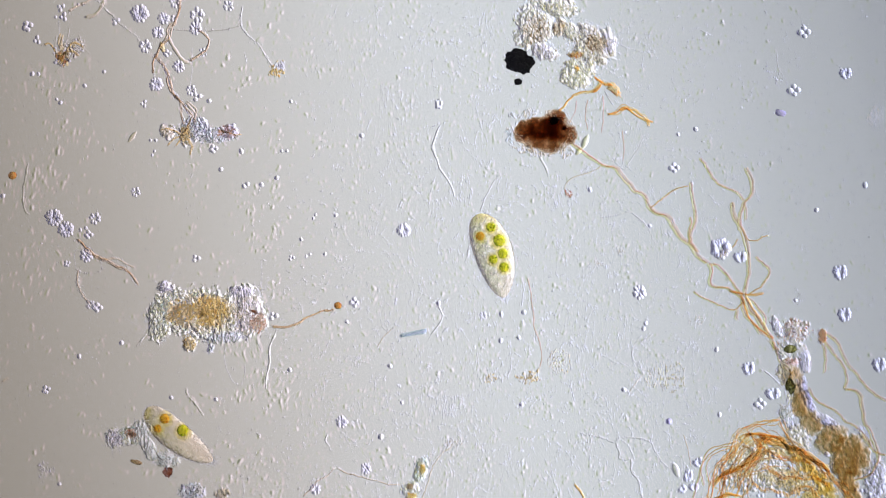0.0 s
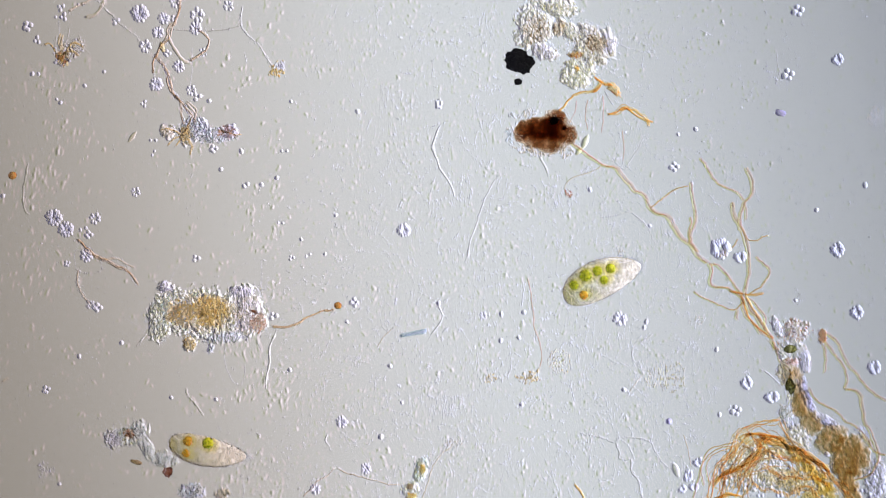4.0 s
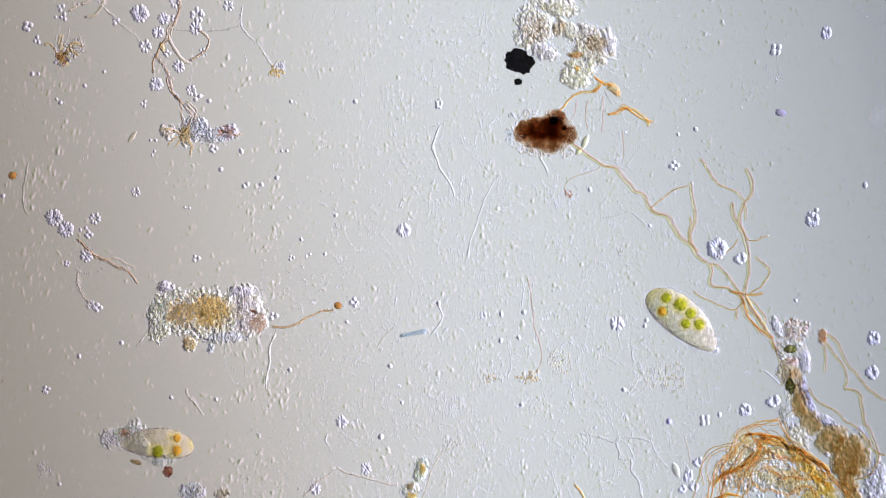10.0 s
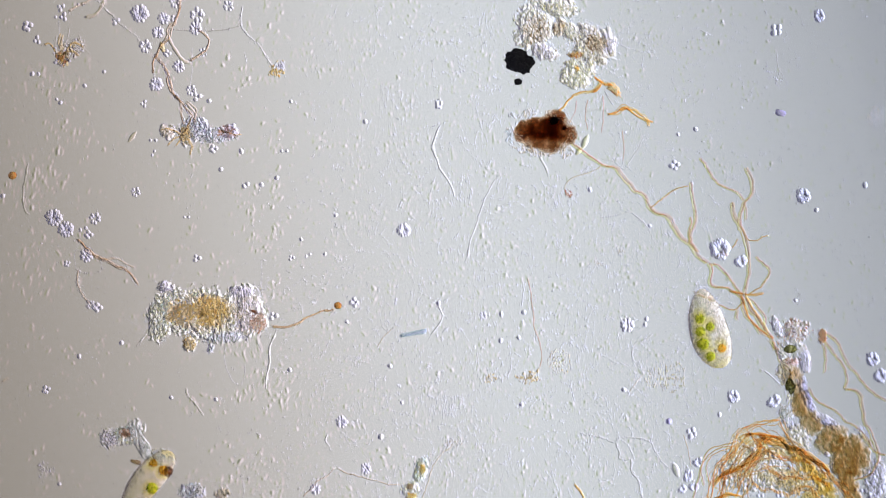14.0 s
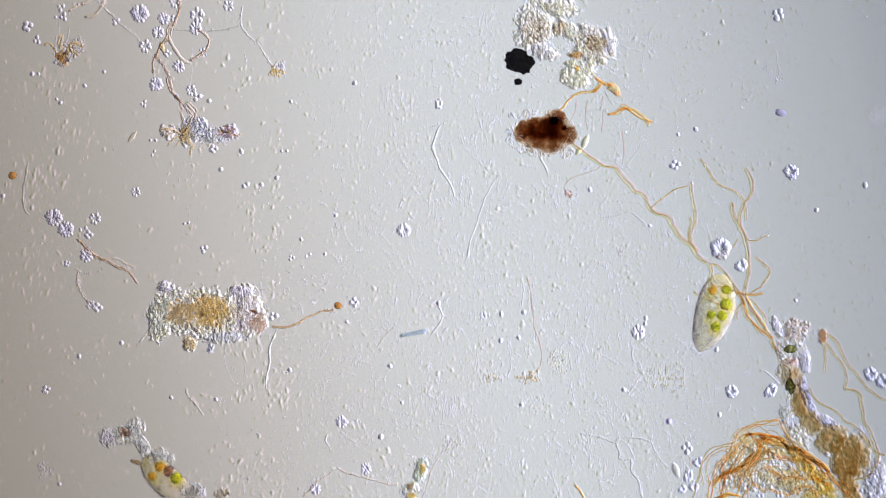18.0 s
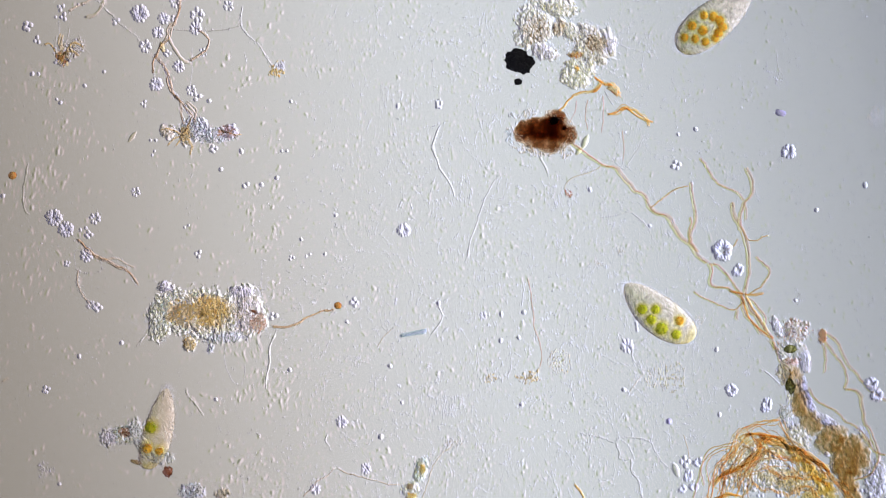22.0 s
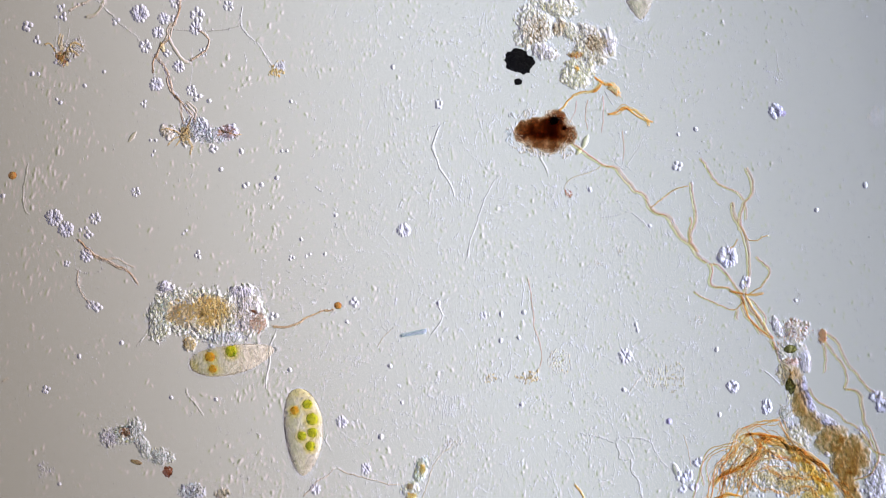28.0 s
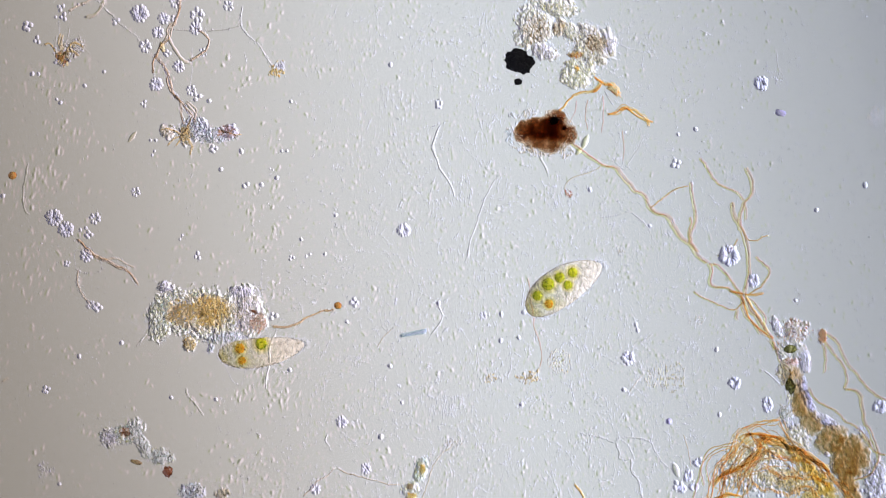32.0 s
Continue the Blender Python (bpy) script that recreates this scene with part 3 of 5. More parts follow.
def floc_sheet(lobes, seed, mound, base):
    """The soft granular body of a floc: a heap pebbled at two sizes, coloured patch by patch."""
    step = 0.8
    u0, u1 = min(l[0] - 1.3 * max(l[2], l[3]) for l in lobes), max(l[0] + 1.3 * max(l[2], l[3]) for l in lobes)
    v0, v1 = min(l[1] - 1.3 * max(l[2], l[3]) for l in lobes), max(l[1] + 1.3 * max(l[2], l[3]) for l in lobes)
    nu, nv = int((u1 - u0) / step) + 1, int((v1 - v0) / step) + 1
    tones = [np.mean([STAIN[k] for k in l[8]], axis=0) for l in lobes]
    verts, index, face, stain = [], {}, [], []
    for j in range(nv):
        for i in range(nu):
            u, v = u0 + i * step, v0 + j * step
            best = 0.0
            wob = 0.62 * noise.noise(Vector((u / 17, v / 17, seed))) + 0.42 * noise.noise(Vector((u / 6, v / 6, seed + 9)))
            tone = tones[0]
            for n, l in enumerate(lobes):
                c, q = math.cos(radians(l[4])), math.sin(radians(l[4]))
                x, y = (u - l[0]) * c + (v - l[1]) * q, (v - l[1]) * c - (u - l[0]) * q
                d = 1 - (x / l[2]) ** 2 - (y / l[3]) ** 2 + wob
                if d > 0:
                    best = max(best, d)
                    tone = tone + (tones[n] - tone) * soft_step(d, 0.0, 0.7)
            if best <= 0:
                continue
            near = noise.voronoi(Vector((u / 2.0, v / 2.0, seed)))[0]
            wide = noise.voronoi(Vector((u / 4.8, v / 4.8, seed + 4)))[0]
            h = mound * 0.28 * min(1.0, best * 1.1) + (0.0024 * (0.65 - near[0]) + 0.0040 * (0.65 - wide[0])) * min(1.0, 2.5 * best)
            index[i, j] = len(verts)
            verts.append(S(u, v, max(0.0004, 0.001 + h)) - base)
            own = patch(u, v, lobes, seed)
            spot = noise.voronoi(Vector((u / 2.0, v / 2.0, seed)))[1][0]
            grain = np.array(STAIN[own[int(1e4 * abs(spot.x * 3.1 + spot.y)) % len(own)]])
            c = tone * 0.6 + grain * 0.4
            stain.append(c + (0.97 - c) * (1 - soft_step(best, 0.0, 0.35)) * 0.6)
    for (i, j), n in index.items():
        q = [index.get((i, j + 1)), index.get((i + 1, j + 1)), index.get((i + 1, j))]
        if None not in q:
            face.append((n, *q))
    if len(face) < 10:
        return None
    me = bpy.data.meshes.new("gel")
    me.from_pydata(verts, [], face)
    me.materials.append(M["gel"])
    me.polygons.foreach_set("use_smooth", [True] * len(face))
    return stained(me, stain)


def mass(lobes, absorb, material, seed, height, base, ragged=1.0, pebble=0.0022):
    """A thick soft heap that swallows the light the more the thicker it lies. lobes: middle u, v, half-sizes, lean and thickness."""
    u0, u1 = min(l[0] - 1.4 * max(l[2], l[3]) for l in lobes), max(l[0] + 1.4 * max(l[2], l[3]) for l in lobes)
    v0, v1 = min(l[1] - 1.4 * max(l[2], l[3]) for l in lobes), max(l[1] + 1.4 * max(l[2], l[3]) for l in lobes)
    verts, index, face, stain = [], {}, [], []
    absorb = np.array(absorb)
    most = max(l[5] for l in lobes)
    for j in range(int(v1 - v0) + 1):
        for i in range(int(u1 - u0) + 1):
            u, v = u0 + i, v0 + j
            wob = ragged * (0.40 * noise.noise(Vector((u / 16, v / 16, seed))) + 0.26 * noise.noise(Vector((u / 6, v / 6, seed + 9))) + 0.16 * noise.noise(Vector((u / 2.4, v / 2.4, seed + 5))))
            deep = 0.0
            for l in lobes:
                c, q = math.cos(radians(l[4])), math.sin(radians(l[4]))
                x, y = (u - l[0]) * c + (v - l[1]) * q, (v - l[1]) * c - (u - l[0]) * q
                deep += (l[5] * soft_step(1 - (x / l[2]) ** 2 - (y / l[3]) ** 2 + wob, -0.05, 0.85)) ** 2
            deep = math.sqrt(deep)
            if deep <= 0.02:
                continue
            near, wide = noise.voronoi(Vector((u / 4.2, v / 4.2, seed)))[0], noise.voronoi(Vector((u / 11.0, v / 11.0, seed + 4)))[0]
            deep *= 1 + 0.45 * noise.noise(Vector((u / 19, v / 19, seed + 30))) + 0.30 * noise.noise(Vector((u / 7, v / 7, seed + 31))) + 0.22 * (0.5 - wide[0])
            index[i, j] = len(verts)
            verts.append(S(u, v, max(0.0004, 0.002 + height * min(1.0, deep / most) + (pebble * (0.6 - near[0]) + 1.6 * pebble * (0.6 - wide[0])) * min(1.0, 4 * deep))) - base)
            stain.append(np.exp(-absorb * deep))
    for (i, j), n in index.items():
        q = [index.get((i, j + 1)), index.get((i + 1, j + 1)), index.get((i + 1, j))]
        if None not in q:
            face.append((n, *q))
    me = bpy.data.meshes.new(material)
    me.from_pydata(verts, [], face)
    me.materials.append(M[material])
    me.polygons.foreach_set("use_smooth", [True] * len(face))
    return stained(me, stain)


def floc(name, label, category, lobes, seed, mound=0.03, own=60):
    """A heap of fine grains. lobes: middle u, v, half-sizes, lean, number, grain sizes and its kinds of grain."""
    rng = random.Random(seed)
    u0, v0 = lobes[0][:2]
    ob = thing(name, label, category, "debris flocs", at=S(u0, v0))
    base = S(u0, v0)
    heaps, taken = {}, {}
    sheet = floc_sheet(lobes, seed, mound, base) if mound >= 0.014 else None
    if sheet:
        tagged(part("gel", sheet, ob), kind="stuff")
    total = 0.5 * sum(l[5] for l in lobes)
    made = 0
    for u, v, ru, rv, lean, count, small, large, kinds in lobes:
        count, small, large = int(count * (1.15 if sheet else 1.2)), small * (0.5 if sheet else 0.8), large * (0.52 if sheet else 0.75)
        c, s = math.cos(radians(lean)), math.sin(radians(lean))
        done = tries = 0
        while done < count and tries < count * 5:
            tries += 1
            a, d = rng.uniform(0, 2 * math.pi), rng.random() ** 0.6
            edge = 1 + 0.35 * noise.noise(Vector((math.cos(a) * 1.8, math.sin(a) * 1.8, seed + u * 0.1)))
            x, y = ru * d * edge * math.cos(a), rv * d * edge * math.sin(a)
            x, y = x * c - y * s, x * s + y * c
            if noise.noise(Vector((x * 0.08, y * 0.08, seed * 3.1))) < -0.30 + 0.2 * d - 0.2:
                continue
            r = rng.uniform(small, large) / 1000
            spot = (int((u + x) / (1150 * r)), int((v + y) / (1150 * r)), int(2e4 * r) // 8)
            if taken.get(spot, 0) > 0:
                continue
            taken[spot] = 1
            done += 1
            z = r * 0.5 + mound * (1 - d * d) * rng.uniform(0.3, 1.0)
            p = S(u + x, v + y, z) - base
            mix = patch(u + x, v + y, lobes, seed)
            m = mix[rng.randrange(len(mix))]
            shape = (r * rng.uniform(0.9, 1.45), r * rng.uniform(0.7, 1.0), r * rng.uniform(0.7, 0.9))
            if made < own and r > small / 1000 * 1.2 and rng.random() < 3 * own / total:
                part("grain", GRAIN[m], ob, at=p + Vector((0, 0, 0.004)), rot=(rng.uniform(0, 3), rng.uniform(0, 3), rng.uniform(0, 6)), size=[1.25 * q for q in shape])
                made += 1
            else:
                blob(heaps.setdefault(m, Geo()), p, shape, turn(rng.uniform(0, 3), rng.uniform(0, 3), rng.uniform(0, 6)), 1, 0.10, rng)
    if sheet:
        fuzz = Geo()
        for u, v, ru, rv, lean, count, *_ in lobes:
            for _ in range(max(4, count // 5)):
                a, d = rng.uniform(0, 2 * math.pi), rng.uniform(0.3, 1.12)
                c, q = math.cos(radians(lean)), math.sin(radians(lean))
                x, y = ru * d * math.cos(a), rv * d * math.sin(a)
                p = S(u + x * c - y * q, v + x * q + y * c, 0.006 + mound * max(0.1, 1 - d * d) * 0.6) - base
                way, bow, far = rng.uniform(0, 6.3), rng.uniform(-0.9, 0.9), rng.uniform(0.006, 0.018)
                mid = p + Vector((math.cos(way), math.sin(way), 0)) * far * 0.5
                tube(fuzz, smooth_line([p, mid, mid + Vector((math.cos(way + bow), math.sin(way + bow), 0)) * far * 0.5], 0.003), rng.uniform(0.0004, 0.0009), 4, 0.5, 0)
        tagged(part("fuzz", fuzz.mesh("fuzz", "hair"), ob, "fine clear fibres tangled in the grains"), kind="stuff")
    for m, g in heaps.items():
        tagged(part(m + "_matter", g.mesh(m + "_matter", m), ob), kind="stuff")
    return ob


P, T, LI, AM, OC, RU, CE, RT = "pale", "teal", "lilac", "amber", "ochre", "russet", "cell", "rust"
floc("debris_floc", "large pale floc of grains with an amber core", "debris", [
    (360, 556, 96, 46, 2, 800, 2.0, 4.8, (P, P, T, "lime")), (440, 556, 34, 46, 10, 260, 2.0, 4.6, (P, P, OC, LI)), (285, 560, 26, 46, 10, 200, 2.0, 4.8, (T, P, "lime")), (358, 554, 72, 38, 3, 300, 2.5, 5, (OC, "lime", OC, P)),
    (293, 508, 16, 12, 0, 45, 3, 5.5, (CE, P)), (335, 608, 13, 17, -20, 60, 3, 5, (OC, AM, P)), (372, 618, 8, 10, 20, 30, 2, 3.5, (LI, T)), (430, 515, 30, 12, 0, 70, 2.5, 5, (P, LI)), (400, 598, 40, 10, -4, 80, 2.5, 4, (T, P, LI)),
    (318, 555, 26, 24, 10, 120, 2.5, 5, (AM, OC, OC)), (372, 550, 38, 30, 0, 240, 2.5, 5, (AM, AM, OC)), (458, 572, 17, 20, 20, 60, 2.5, 4.5, (OC, RU, P))], 21, 0.034, 200)
nest = floc("debris_floc", "ragged pale floc with russet specks and glassy flakes", "debris", [
    (226, 771, 36, 18, -12, 240, 2, 4.5, (P, "lime", P, T)), (203, 777, 17, 18, 0, 90, 2.5, 4.5, (P, CE, P)), (233, 768, 13, 10, 0, 60, 3, 5, (RU, OC, P)), (252, 760, 18, 17, 0, 90, 2, 4, (P, P, T)),
    (263, 792, 12, 26, -25, 110, 2, 4, (T, P, P)), (292, 812, 25, 15, 10, 150, 2, 4.2, (P, P, T))], 22, 0.02, 70)
floc("debris_floc", "pale lilac floc with white flakes", "debris", [(340, 870, 24, 16, 0, 170, 2.2, 5, (P, LI, T)), (352, 868, 7, 10, 0, 12, 4, 6.5, (P,))], 23, 0.02, 40)
floc("cream_lump", "cream rounded lump of soft grains", "debris", [(393, 874, 13, 10, 0, 60, 3, 6, (P, OC))], 24, 0.015, 12)
floc("debris_floc", "loose amber and white floc with fine hairs", "debris", [(116, 95, 24, 22, 0, 80, 2, 4.5, (P, LI, OC)), (109, 104, 12, 14, 0, 90, 2, 4, (AM, RU, AM, OC)), (135, 82, 14, 16, 30, 50, 2, 4.5, (P, OC))], 25, 0.012, 20)
floc("debris_floc", "teal and white floc with orange patches", "debris", [
    (345, 228, 26, 22, 30, 250, 2, 4.2, (T, P, LI)), (328, 240, 12, 20, 0, 90, 1.6, 3.4, (AM, OC, OC)), (375, 240, 30, 14, 0, 170, 2, 4.5, (P, LI, T)), (404, 234, 18, 14, 0, 120, 2, 4.5, (LI, RU, P)), (296, 232, 16, 16, 0, 50, 2, 4, (OC, P))], 26, 0.022, 60)
floc("debris_floc", "small ochre tuft at the end of a thread", "debris", [(489, 126, 14, 12, 0, 90, 1.6, 3.4, (AM, OC, AM)), (495, 118, 10, 12, 40, 40, 1.5, 3, (P, LI))], 27, 0.012, 0)
floc("debris_floc", "wide pale floc with brownish patches", "debris", [
    (946, 46, 36, 52, 4, 480, 1.6, 3.8, (P, "lime", OC, P)), (948, 56, 26, 34, 10, 200, 1.6, 3.6, (OC, OC, "bark", P)), (990, 14, 34, 18, 0, 200, 1.6, 3.8, (P, OC, "lime")), (962, 92, 28, 16, 20, 120, 1.6, 3.8, (P, LI, OC)), (990, 48, 13, 18, 10, 70, 1.6, 3.4, (OC, "bark"))], 28, 0.03, 80)
floc("debris_floc", "pale floc with amber flakes and lilac rim", "debris", [
    (1045, 84, 42, 34, 20, 420, 1.6, 3.8, (P, "lime", OC, OC)), (1010, 56, 20, 16, 30, 120, 1.6, 3.6, (P, "lime", OC)), (1040, 55, 24, 14, 20, 100, 1.6, 3.6, (P, OC)), (1075, 75, 16, 28, 0, 120, 1.6, 3.8, (LI, P, OC)), (1055, 78, 22, 18, 0, 120, 1.6, 3.6, (OC, "bark", OC)), (1022, 132, 30, 30, 0, 300, 1.6, 3.6, ("lime", P, OC, "lime")),
    (1018, 97, 14, 7, 0, 36, 2.5, 4.5, (AM, RU)), (1021, 121, 5, 6, 0, 14, 2.5, 4.5, (AM,))], 29, 0.028, 80)
floc("debris_floc", "thin halo of white grains round a dark clump", "debris", [
    (932, 205, 24, 9, -24, 110, 1.4, 3.2, (P, P, OC)), (903, 240, 12, 16, 0, 80, 1.4, 3.4, (P, T, P)), (940, 268, 34, 8, 10, 110, 1.6, 3.4, (P, OC)), (1000, 272, 18, 10, -20, 60, 1.6, 3.4, (P, OC)), (906, 204, 6, 5, 0, 12, 2, 4, (T, P))], 30, 0.01, 20)
floc("debris_floc", "pale and ochre floc above a brown stalk", "debris", [
    (1408, 585, 28, 22, 0, 160, 1.6, 3.4, (P, RU, LI, "lime")), (1400, 622, 30, 22, 0, 140, 1.6, 3.4, (P, LI, "lime")), (1425, 640, 14, 22, 0, 80, 1.6, 3.4, (P, LI)), (1390, 658, 16, 26, 10, 90, 1.6, 3.4, ("lime", AM, P)), (1402, 640, 16, 8, 0, 40, 1.6, 3.2, (RU, P)), (1455, 595, 9, 14, 0, 60, 2, 3.6, (AM, RU, RU)), (1376, 580, 10, 24, -25, 50, 1.6, 3.2, (P, LI))], 31, 0.018, 40)
floc("debris_floc", "white and lilac grains caught among the roots", "debris", [
    (1330, 830, 66, 44, 0, 420, 1.4, 3.2, (P, "lime", OC, LI)), (1410, 780, 24, 30, 0, 180, 1.4, 3.4, (P, "lime", OC)), (1415, 850, 50, 26, 0, 260, 1.4, 3.2, (P, OC, AM)), (1550, 850, 24, 40, 0, 150, 1.8, 4, (P, LI))], 32, 0.02, 90)
floc("debris_floc", "amber grains along a thick root", "debris", [(1432, 822, 46, 12, 45, 130, 1.6, 3.2, (AM, OC, OC)), (1470, 852, 26, 14, 45, 80, 1.6, 3.2, (AM, OC)), (1420, 872, 30, 9, 0, 60, 1.6, 3.0, (AM, OC))], 39, 0.012, 40)
floc("debris_floc", "yellow and lilac grains on a brown stalk", "debris", [(1398, 660, 16, 26, -10, 120, 1.8, 4, (OC, P, LI)), (1425, 700, 9, 34, -22, 90, 1.8, 4, (LI, CE, LI)), (1392, 735, 16, 18, 0, 120, 1.8, 4, (P, OC, T)), (1460, 745, 30, 10, 30, 90, 1.8, 4, (LI, P))], 40, 0.018, 40)
floc("debris_floc", "faint pale patch on the glass", "debris", [(80, 833, 16, 20, 0, 50, 1.4, 3.4, (P, LI))], 41, 0.006, 0)
floc("debris_floc", "faint pale patch of tiny rods", "debris", [(1372, 135, 30, 12, 40, 40, 1, 2.4, (P, LI)), (1320, 660, 8, 8, 0, 20, 1, 2.4, (P,))], 42, 0.004, 0)
floc("debris_floc", "green and ochre floc beside a thread", "debris", [(745, 832, 13, 24, 20, 140, 2, 4.5, (P, "lime", T)), (728, 866, 18, 16, 0, 110, 2, 4.5, ("lime", P, P)), (728, 880, 12, 8, 0, 40, 2, 4, ("gold", "lime"))], 33, 0.02, 40)
floc("debris_floc", "thin ochre patch on the glass", "debris", [(1550, 208, 14, 22, 10, 90, 1.2, 2.8, (OC, P, P))], 34, 0.006, 0)
floc("debris_floc", "thin ochre patch of tiny rods", "debris", [(1180, 668, 38, 26, 0, 300, 1.3, 2.9, (P, "lime", OC, OC))], 35, 0.006, 0)
floc("debris_floc", "ochre crust on a branching thread", "debris", [(938, 668, 26, 13, -10, 130, 1.4, 3.2, (OC, AM, P)), (990, 640, 22, 22, 0, 150, 1.3, 3.0, (P, "lime", OC)), (868, 670, 12, 9, 0, 40, 1.4, 2.8, (OC, AM, P))], 36, 0.008, 0)
floc("debris_floc", "tiny ochre patches on the glass", "debris", [(1233, 568, 14, 10, 0, 50, 1, 2.2, (OC, P)), (1095, 446, 12, 10, 0, 40, 1, 2.2, (OC, P)), (1055, 468, 14, 8, 0, 40, 1, 2.2, (OC, P)), (1004, 344, 12, 9, 0, 40, 1.2, 2.6, (OC, RU, P))], 37, 0.005, 0)
floc("debris_floc", "thin mat of pale granules", "debris", [(795, 720, 32, 22, 0, 160, 1.2, 2.6, (P,)), (800, 785, 20, 10, 0, 90, 1.2, 2.6, (OC, P))], 38, 0.004, 0)


brown = thing("brown_mass", "large brown translucent mass of rotting plant matter with a stalk", "debris", "debris flocs", at=S(1503, 806))
part("humus", mass([(1505, 808, 42, 44, 20, 1.35), (1408, 672, 16, 30, -8, 0.75), (1414, 712, 19, 32, -10, 1.05), (1436, 748, 20, 30, -35, 0.95), (1470, 780, 34, 30, 30, 1.15),
                    (1488, 826, 20, 26, 10, 1.1), (1500, 850, 20, 36, -20, 1.4), (1510, 880, 20, 20, 0, 1.2), (1480, 762, 26, 12, 10, 0.55)], (0.42, 0.80, 1.55), "humus", 43, 0.022, brown.location), brown, "brown translucent rotting tissue")
mat_ob = thing("root_mat", "matted orange fibres of a decaying root", "debris", "debris flocs", at=S(1440, 840))
part("felt", mass([(1440, 838, 62, 16, 42, 0.95), (1418, 812, 40, 10, 28, 0.7), (1462, 866, 30, 18, 40, 1.1), (1440, 876, 34, 10, -5, 0.6), (1330, 812, 52, 26, -35, 0.22), (1390, 848, 60, 22, 8, 0.32), (1330, 782, 40, 9, 20, 0.35), (1300, 800, 26, 8, -60, 0.3), (1375, 800, 34, 8, 12, 0.45)], (0.02, 0.32, 1.45), "humus", 46, 0.010, mat_ob.location, 1.6, 0.0014), mat_ob, "soft orange felt of fibres")
# Lilac grains paint the lens's purple fringe on the stalk's right edge.
floc("debris_floc", "lilac grains along the flank of a stalk, for its purple lens fringe", "debris", [(1431, 700, 5, 36, -18, 110, 1.4, 3.4, (LI, CE)), (1462, 748, 20, 5, 20, 60, 1.4, 3.2, (LI, P)), (1526, 764, 14, 8, 30, 50, 1.4, 3.2, (P, LI)), (1396, 700, 6, 22, -10, 60, 1.4, 3.2, ("lime", OC, P))], 44, 0.012, 20)


# ---- dark clumps ----
def lump(name, label, category, u, v, ru, rv, lean, height, material, seed, rough=0.28, fine=0.06, level=5, z=0.0):
    v0, f = ICO[level]
    w = []
    for c in v0:
        c = Vector(c)
        k = 1 + rough * noise.noise(c * 1.6 + Vector((seed, 0, 0))) + rough * 0.5 * noise.noise(c * 3.7 + Vector((0, seed, 0))) + fine * noise.noise(c * 11) + fine * (0.5 - noise.voronoi(c * 13)[0][0])
        q = c * k
        w.append((q.x * ru / 1000, q.y * rv / 1000, q.z * height))
    g = Geo()
    g.put(np.array(w) @ turn(0, 0, radians(-lean)).T, f)
    ob = thing(name, label, category, data=g.mesh(name, material), at=S(u, v, z + height * 0.55))
    return ob


clump = thing("dark_clump", "dark red-brown opaque clump of plant debris with a ragged rim", "debris", at=S(961, 233))
part("peat", mass([(954, 230, 44, 25, -3, 2.0), (980, 228, 32, 27, 10, 2.0), (988, 214, 18, 24, -30, 1.5), (1003, 238, 20, 20, 30, 1.1), (962, 248, 48, 20, 5, 1.0), (970, 258, 26, 16, 10, 0.6), (922, 238, 16, 18, 0, 0.7), (982, 214, 9, 10, 0, 4.5), (999, 227, 5, 5, 0, 4.0)],
                  (1.2, 2.05, 2.9), "peat", 5, 0.016, clump.location, 0.75), clump, "dark brown matter, thin and amber at the rim")
g = Geo()
rng = random.Random(8)
for _ in range(700):
    a = rng.uniform(-3.1, 1.6)
    d = rng.uniform(0.85, 1.18)
    p = S(966 + 47 * d * math.cos(a), 236 - 33 * d * math.sin(a), rng.uniform(0.006, 0.018)) - clump.location
    r = rng.uniform(0.0008, 0.0022)
    blob(g, p, (r, r * 0.8, r * 0.7), turn(0, 0, rng.uniform(0, 3)), 1, 0.25, rng)
tagged(part("fringe", g.mesh("fringe", "ochre"), clump, "amber-brown crumbly fringe"), kind="stuff")
lump("black_clump", "black opaque angular grain", "debris", 919, 109, 25, 19, 26, 0.018, "black", 9, 0.34, 0.10)
lump("black_grain", "small round black grain", "debris", 917, 145, 7.5, 6, 0, 0.006, "black", 12, 0.2, 0.1, 3)
lump("stone_grain", "glossy red-brown angular grain", "debris", 297, 835, 8.5, 9.5, 30, 0.009, "rust", 14, 0.4, 0.03, 4)
lump("olive_grain", "dark olive round grain", "debris", 1399, 618, 11, 7, 0, 0.008, "olive", 31, 0.2, 0.1, 4, 0.05)
lump("olive_patch", "olive green lump on the stalk", "debris", 1399, 682, 7, 13, -10, 0.008, "olive", 33, 0.6, 0.3, 4, 0.012)
lump("amber_knot", "small amber knot on a stalk", "debris", 287, 84, 5, 9, -20, 0.007, "amber", 45, 0.3, 0.1, 4)
lump("red_ball", "red-orange round alga at the end of a thread", "alga", 598, 541, 7, 6.5, 0, 0.006, "ember", 35, 0.06, 0.05, 4)
lump("red_ball", "small orange round alga", "alga", 22, 311, 7.5, 7, 0, 0.007, "ember", 36, 0.06, 0.05, 4)
lump("violet_ball", "small blurred violet cell", "alga", 1184, 746, 6, 5.5, 0, 0.006, "violet", 37, 0.05, 0.03, 3)
lump("violet_flake", "violet flake with a yellow edge", "debris", 1381, 200, 10, 6, 10, 0.005, "violet", 38, 0.3, 0.1, 3)
lump("red_fleck", "dark red fleck in a pale floc", "debris", 450, 552, 7, 2.6, 28, 0.004, "rust", 40, 0.2, 0.1, 3, 0.018)
